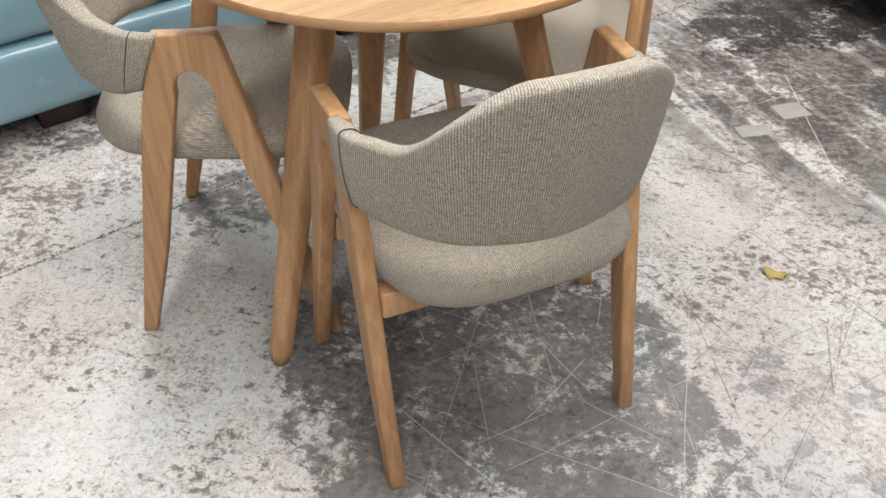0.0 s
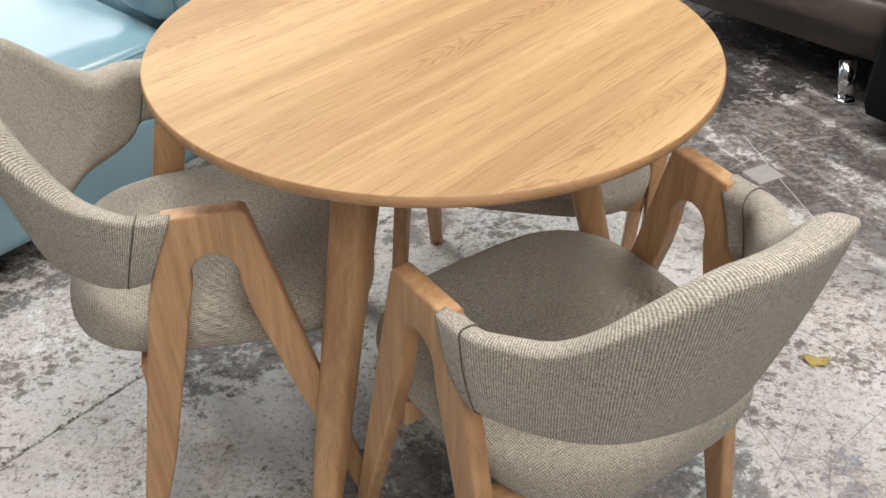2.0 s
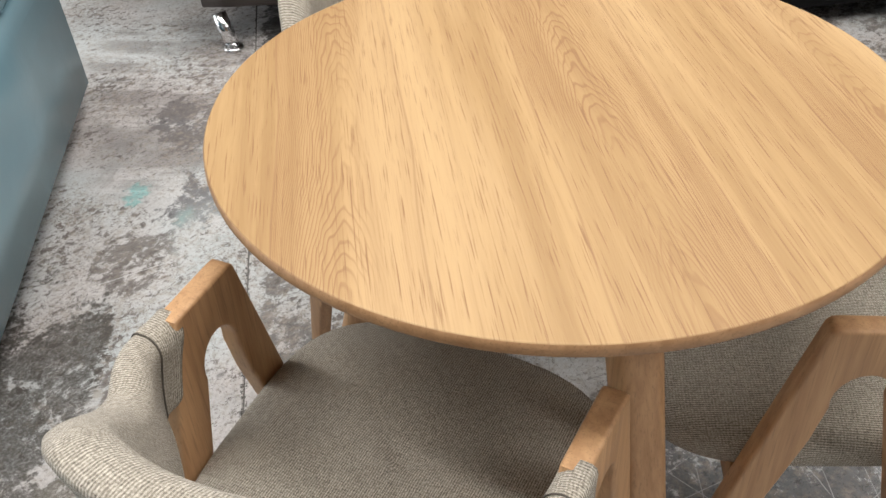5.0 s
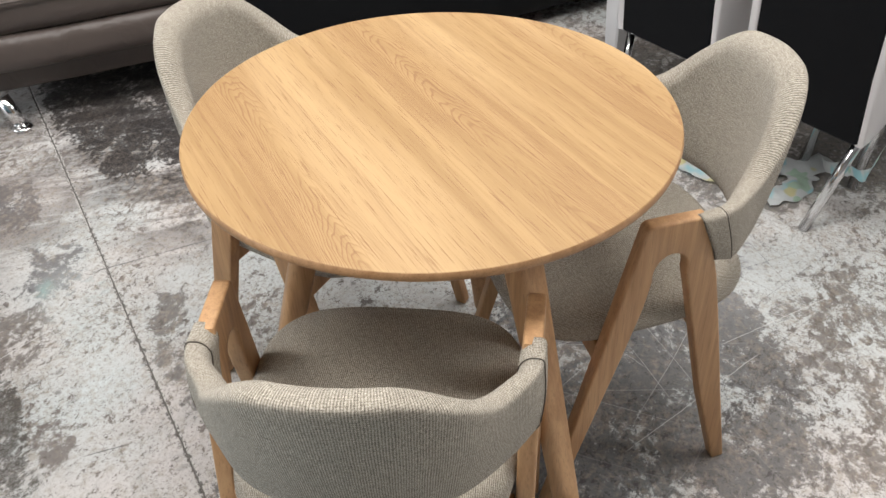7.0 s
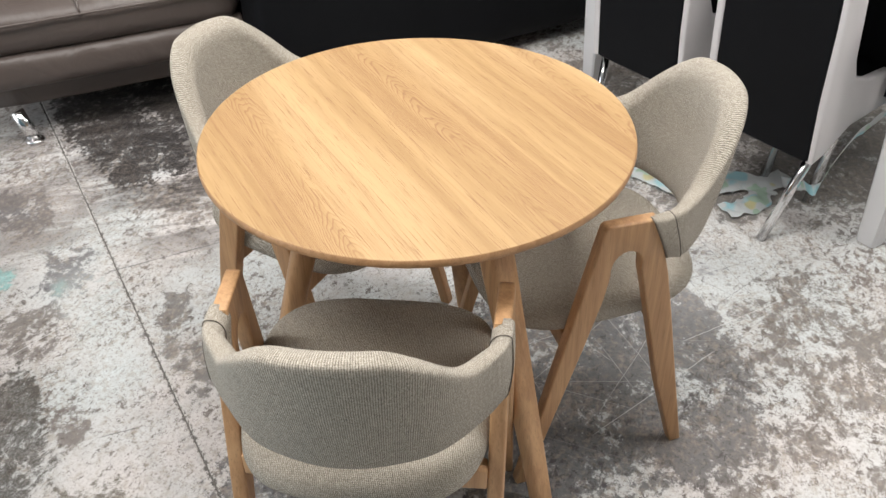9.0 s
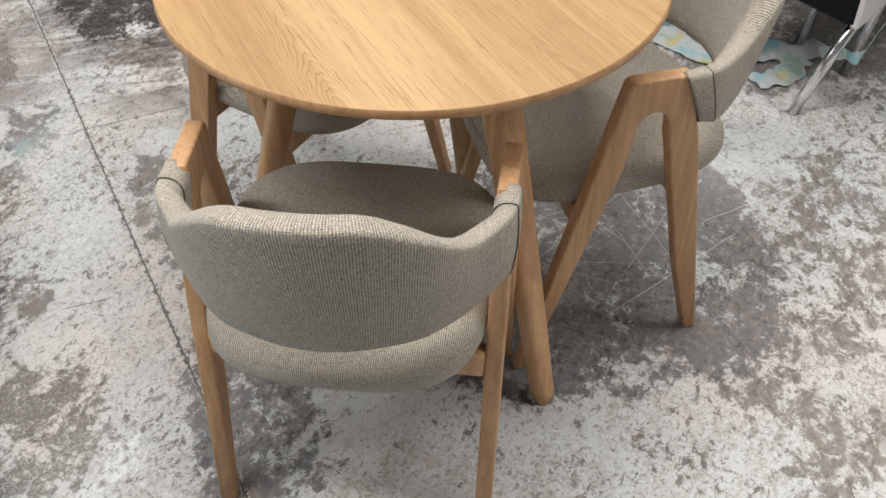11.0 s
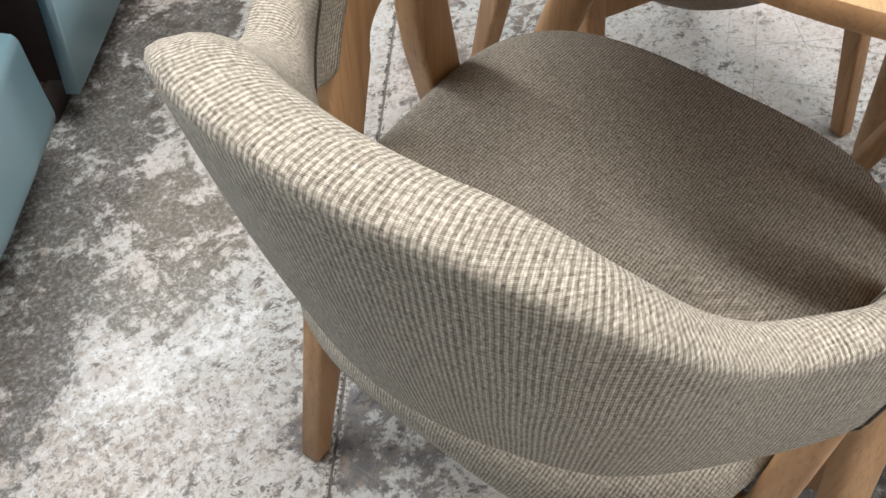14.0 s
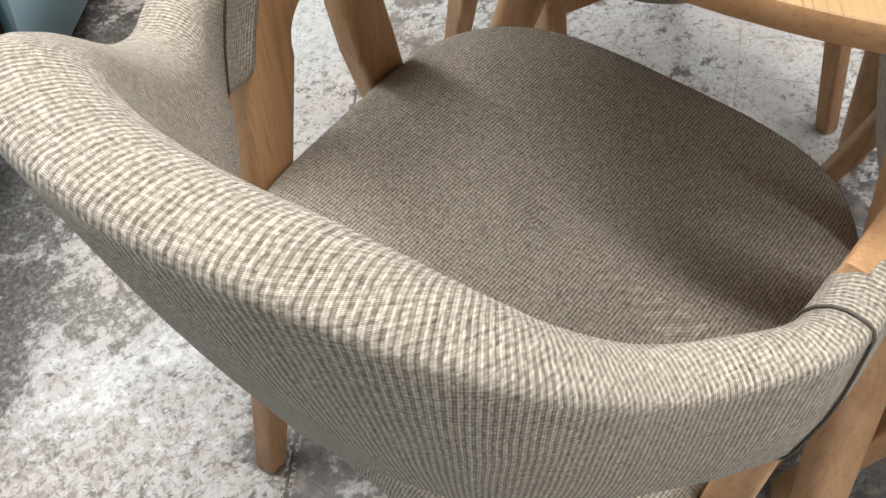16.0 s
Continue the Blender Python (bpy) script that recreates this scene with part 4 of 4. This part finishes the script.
# added dark box that stands for the shade in the gap below the sofa
part("gap_shade", rbox(2.8, 0.70, 0.07, 0.004, at=(-0.3, 0.46, 0.040)), M_PLASTIC, sofa, "dark box added for the shade under the sofa")
for fx in (-1.7, -0.62, 0.10, 1.2):
    part("foot", rbox(0.12, 0.12, 0.078, 0.008, at=(fx, 0.09, 0.039)), M_DARKWOOD, sofa, "dark red-brown wooden foot")
    part("foot", rbox(0.12, 0.12, 0.078, 0.008, at=(fx, 0.80, 0.039)), M_DARKWOOD, sofa, "dark red-brown wooden foot")

# ---------------------------------------------------------------- taupe chaise
G_ANG = math.degrees(math.atan2(-0.81, 0.59))
chaise = thing("chaise_lounge", "taupe brown leather chaise lounge on chrome legs", "sofa", Matrix.Translation((0.995, 3.305, 0)) @ pose(0, 0, 0, 0, 0, G_ANG))
part("base", cushion(0.86, 1.5, 0.11, 0.02, (0.34, 0.80, 0.165), 0.0, 8, seed=8), M_TAUPE, chaise)
part("body", cushion(0.94, 1.58, 0.14, 0.05, (0.325, 0.755, 0.265), 0.012, 12, seed=9), M_TAUPE, chaise)
part("seat_cushion", cushion(0.93, 1.55, 0.185, 0.075, (0.325, 0.755, 0.388), 0.016, 20, seed=10), M_TAUPE, chaise)
for sx in (-0.02, 0.25, 0.58):
    part("seam", tube([(sx + 0.004, -0.034, 0.425), (sx + 0.002, -0.02, 0.452), (sx, 0.02, 0.478), (sx - 0.003, 0.09, 0.489)], 0.0045, 8), M_TAUPE, chaise)
part("piping", tube([(-0.10, -0.025, 0.43), (0.0, -0.04, 0.432), (0.33, -0.048, 0.436), (0.65, -0.04, 0.432), (0.75, -0.025, 0.43)], 0.005, 8), M_TAUPE, chaise)


def chrome_leg(parent, x, y):
    leg = part("leg", tube([(x - 0.03, y + 0.02, 0.115), (x, y, 0.012)], 0.024, 18), M_CHROME, parent, "slanted chrome tube leg")
    part("foot_pad", tube([(x, y, 0.0), (x, y, 0.004), (x, y, 0.010), (x, y, 0.014)], [0.031, 0.034, 0.034, 0.026], 20), M_CHROME, leg)


for px, py in ((0.0, 0.0), (0.69, 0.0), (0.0, 1.4), (0.69, 1.4)):
    chrome_leg(chaise, px, py)
board = new("beige_board", mesh_from("beige_board", rbox(0.85, 0.95, 0.03, 0.008), M_BOARD))
board.matrix_world = chaise.matrix_world @ pose(0.06, 0.60, 0.515, 0, 0, -3)
tagged(board, "flat beige board lying on the taupe leather chaise", "board")

# ---------------------------------------------------------------- black sofa back
B_ANG = math.degrees(math.atan2(-0.95, 0.86))
black = thing("black_sofa", "black leather sofa seen from behind", "sofa", Matrix.Translation((1.40, 2.42, 0)) @ pose(0, 0, 0, 0, 0, B_ANG))
part("back", cushion(2.0, 0.25, 0.80, 0.06, (0.85, 0.125, 0.45), 0.006, 14, seed=11), M_BLACK, black)
part("seat", cushion(1.98, 0.75, 0.36, 0.05, (0.85, 0.62, 0.26), 0.01, 12, seed=12), M_BLACK, black)
for fx in (0.02, 1.7):
    part("foot", rbox(0.10, 0.06, 0.06, 0.006, at=(fx, 0.06, 0.03)), M_PLASTIC, black)
    part("foot", rbox(0.10, 0.06, 0.06, 0.006, at=(fx, 0.9, 0.03)), M_PLASTIC, black)

# ---------------------------------------------------------------- black and white dining chairs
D_ANG = math.degrees(math.atan2(-0.66, 0.75)) - 90


def dining_chair(m):
    """High black back with white sides; local y points forward, the origin under the rear right corner."""
    ch = thing("dining_chair", "high-backed black and white leather dining chair with chrome legs", "chair", group="black and white dining chairs")
    w = 0.365
    # back panel, slightly waved
    rings = []
    for z, y in ((0.262, 0.02), (0.27, 0.012), (0.45, 0.0), (0.65, -0.012), (0.85, -0.035), (1.02, -0.07), (1.03, -0.06)):
        inset = 0.012 if z in (0.262, 1.03) else 0.0
        rings.append([(-w + 0.02 + inset, y, z), (-0.02 - inset, y, z), (-0.012 - inset, y + 0.01, z), (-0.012 - inset, y + 0.03, z), (-w + 0.012 + inset, y + 0.03, z), (-w + 0.012 + inset, y + 0.01, z)])
    sharp(part("back_panel", loft(rings), M_BLACK, ch, "black leather back panel"), 40)
    for x in (-w + 0.0, -0.012):
        outline = [(0.02, 0.262), (0.06, 0.275), (0.16, 0.335), (0.46, 0.36), (0.46, 0.455), (0.19, 0.468), (0.125, 0.49), (0.098, 0.55), (0.075, 0.70), (0.048, 0.85), (-0.005, 1.03), (-0.06, 1.03), (-0.028, 0.85), (-0.006, 0.65), (0.004, 0.45)]
        sharp(part("side_panel", extrude_profile(outline, 0.028, 0.008, 3), M_WHITE, ch, "white leather side", m=Matrix.Translation((x, 0, 0))), 50)
    part("seat", rbox(w - 0.03, 0.40, 0.09, 0.02, at=(-w / 2, 0.26, 0.42)), M_BLACK, ch)
    part("inner_back", rbox(w - 0.03, 0.07, 0.5, 0.02, at=(-w / 2, 0.07, 0.74)), M_WHITE, ch)
    for x in (-w + 0.02, -0.02):
        part("leg", tube([(x, 0.06, 0.30), (x - 0.045 * (1 if x > -0.1 else -1), -0.03, 0.0)], 0.014, 14), M_CHROME, ch, "slanted chrome rear leg")
        part("leg", tube([(x * 0.5 - 0.09, 0.34, 0.385), (x * 0.5 - 0.09, 0.24, 0.0)], 0.014, 14), M_CHROME, ch, "chrome front leg")
    ch.matrix_world = m
    return ch


dc = dining_chair(pose(0.855, 0.812, 0, 0, 0, D_ANG))
copy_thing(dc, pose(1.221, 1.163, 0, 0, 0, D_ANG))

# white table beyond the chairs
wt = thing("white_table", "table with black glass top and tapered white legs", "table", pose(0.923, 0.574, 0, 0, 0, math.degrees(math.atan2(-0.71, 0.71)) - 90))
for px, py in ((0, 0), (-1.22, 0), (-1.22, 0.75), (0, 0.75)):
    rings = [[(px + h * c, py + h * d, z) for c, d in ((-1, -0.8), (-0.8, -1), (0.8, -1), (1, -0.8), (1, 0.8), (0.8, 1), (-0.8, 1), (-1, 0.8))] for h, z in ((0.027, 0.0), (0.029, 0.004), (0.050, 0.71))]
    sharp(part("leg", loft(rings), M_WHITEP, wt, "tapered square white leg"))
part("tabletop", rbox(1.40, 0.90, 0.02, 0.004, at=(-0.63, 0.375, 0.74)), M_GLASSTOP, wt, "black glass top")
part("lower_shelf", rbox(1.12, 0.62, 0.34, 0.004, at=(-0.63, 0.39, 0.55)), M_BLACK, wt, "black box shelf under the top")
part("apron", rbox(1.18, 0.03, 0.05, 0.003, at=(-0.63, 0.02, 0.69)), M_WHITEP, wt)

# ---------------------------------------------------------------- things on the floor
bm = bmesh.new()
ring = []
for k in range(24):
    a = 2 * math.pi * k / 24
    r = 0.024 * (1 + 0.35 * math.cos(2 * a) + 0.16 * math.sin(5 * a) + 0.08 * math.cos(9 * a))
    ring.append((r * math.cos(a), r * math.sin(a), 0.004 + 0.006 * math.cos(2 * a + 0.6)))
loft([[(p[0], p[1], p[2] - 0.002) for p in ring], ring], bm=bm)
leaf = new("dry_leaf", mesh_from("dry_leaf", bm, M_LEAF))
leaf.matrix_world = pose(0.814, 1.706, 0.003, 0, 0, -12) @ Matrix.Scale(0.78, 4)
tagged(leaf, "small dry yellow leaf on the concrete floor", "leaf")

for tx, ty, sx, sy, rz in ((0.994, 2.385, 0.085, 0.07, 20), (0.877, 2.276, 0.09, 0.05, 15)):
    tp = new("tape_patch", mesh_from("tape_patch", rbox(sx, sy, 0.002, 0.0006, 1), M_TAPE, False))
    tp.matrix_world = pose(tx, ty, 0.001, 0, 0, rz)
    tagged(tp, "scrap of pale tape stuck on the floor", "tape", group="tape scraps")


def crumpled(path, width, seed, lift=0.012, hang=0.0):
    """A strip of thin wrapping lying or hanging along points, creased across."""
    pts, _ = spline(path, 46)
    bm = bmesh.new()
    layer = bm.loops.layers.uv.new("uv")
    rows = []
    for i, p in enumerate(pts):
        a, c = pts[max(i - 1, 0)], pts[min(i + 1, len(pts) - 1)]
        d = Vector(c - a).normalized()
        side = Vector((-d.y, d.x, 0)).normalized()
        side = (side * (1 - hang) + Vector((0, 0, -hang))).normalized()
        row = []
        w = width * (0.8 + 0.4 * noise.noise((i * 0.13, seed, 0)))
        for j in range(9):
            f = j / 8 - 0.5
            q = Vector(p) + side * f * w
            q.z += abs(noise.noise(Vector((q.x * 22, q.y * 22, seed)))) * lift * 2 + lift * 0.3 * (1 - 4 * f * f)
            row.append(bm.verts.new(q))
        rows.append(row)
    for i in range(len(rows) - 1):
        for j in range(8):
            f = bm.faces.new((rows[i][j], rows[i + 1][j], rows[i + 1][j + 1], rows[i][j + 1]))
            for lp, (u, v) in zip(f.loops, ((i, j), (i + 1, j), (i + 1, j + 1), (i, j + 1))):
                lp[layer].uv = (u * 0.02, v * 0.012)
    top = bm.faces[:]
    ext = bmesh.ops.solidify(bm, geom=top, thickness=0.0012)
    return bm


def wrap_material():
    m, nt, b = mat_new("printed_wrapping")
    n = N(nt)
    co = n.coords()
    a, c, d = n.noise(co, 9.0, 2), n.noise(n.mapping(co, loc=(4, 2, 1)), 7.0, 2), n.noise(n.mapping(co, loc=(1, 7, 3)), 11.0, 2)
    col = n.mix(n.smooth(a, 0.52, 0.60), (0.80, 0.83, 0.84), (0.50, 0.78, 0.84))
    col = n.mix(n.smooth(c, 0.58, 0.62), col, (0.80, 0.76, 0.48))
    col = n.mix(n.smooth(d, 0.60, 0.64), col, (0.58, 0.74, 0.62))
    n.put(col, b.inputs["Base Color"])
    b.inputs["Roughness"].default_value = 0.35
    n.put(n.bump(n.noise(co, 60.0, 3, 0.6, 1.5), 0.5, 0.004), b.inputs["Normal"])
    return m


M_WRAP = wrap_material()
DC = pose(0.855, 0.812, 0, 0, 0, D_ANG)
hung = [DC @ Vector(p) for p in ((0.030, 0.02, 0.20), (0.026, 0.07, 0.245), (0.024, 0.15, 0.305), (0.024, 0.26, 0.330), (0.024, 0.36, 0.345), (0.024, 0.47, 0.35))]
for path, width, seed, hang in (([(1.22, 1.26, 0.004), (1.13, 1.17, 0.006), (1.10, 1.10, 0.005), (1.13, 1.00, 0.006), (1.17, 0.93, 0.008), (1.16, 0.86, 0.010), (1.21, 0.78, 0.014)], 0.13, 1.3, 0.0),
                                ([(0.99, 0.98, 0.004), (1.05, 0.89, 0.005), (1.14, 0.86, 0.006)], 0.10, 4.1, 0.0),
                                ([Vector((1.21, 0.80, 0.012)), Vector((1.15, 0.80, 0.03)), (Vector((1.15, 0.80, 0.03)) + hung[0]) / 2] + hung, 0.042, 7.7, 0.8)):
    wr = new("wrapping_strip", mesh_from("wrapping_strip", crumpled([tuple(p) for p in path], width, seed, 0.007, hang), M_WRAP))
    tagged(wr, "crumpled printed pastel wrapping strip by the dining chair", "wrapping", group="torn wrapping")
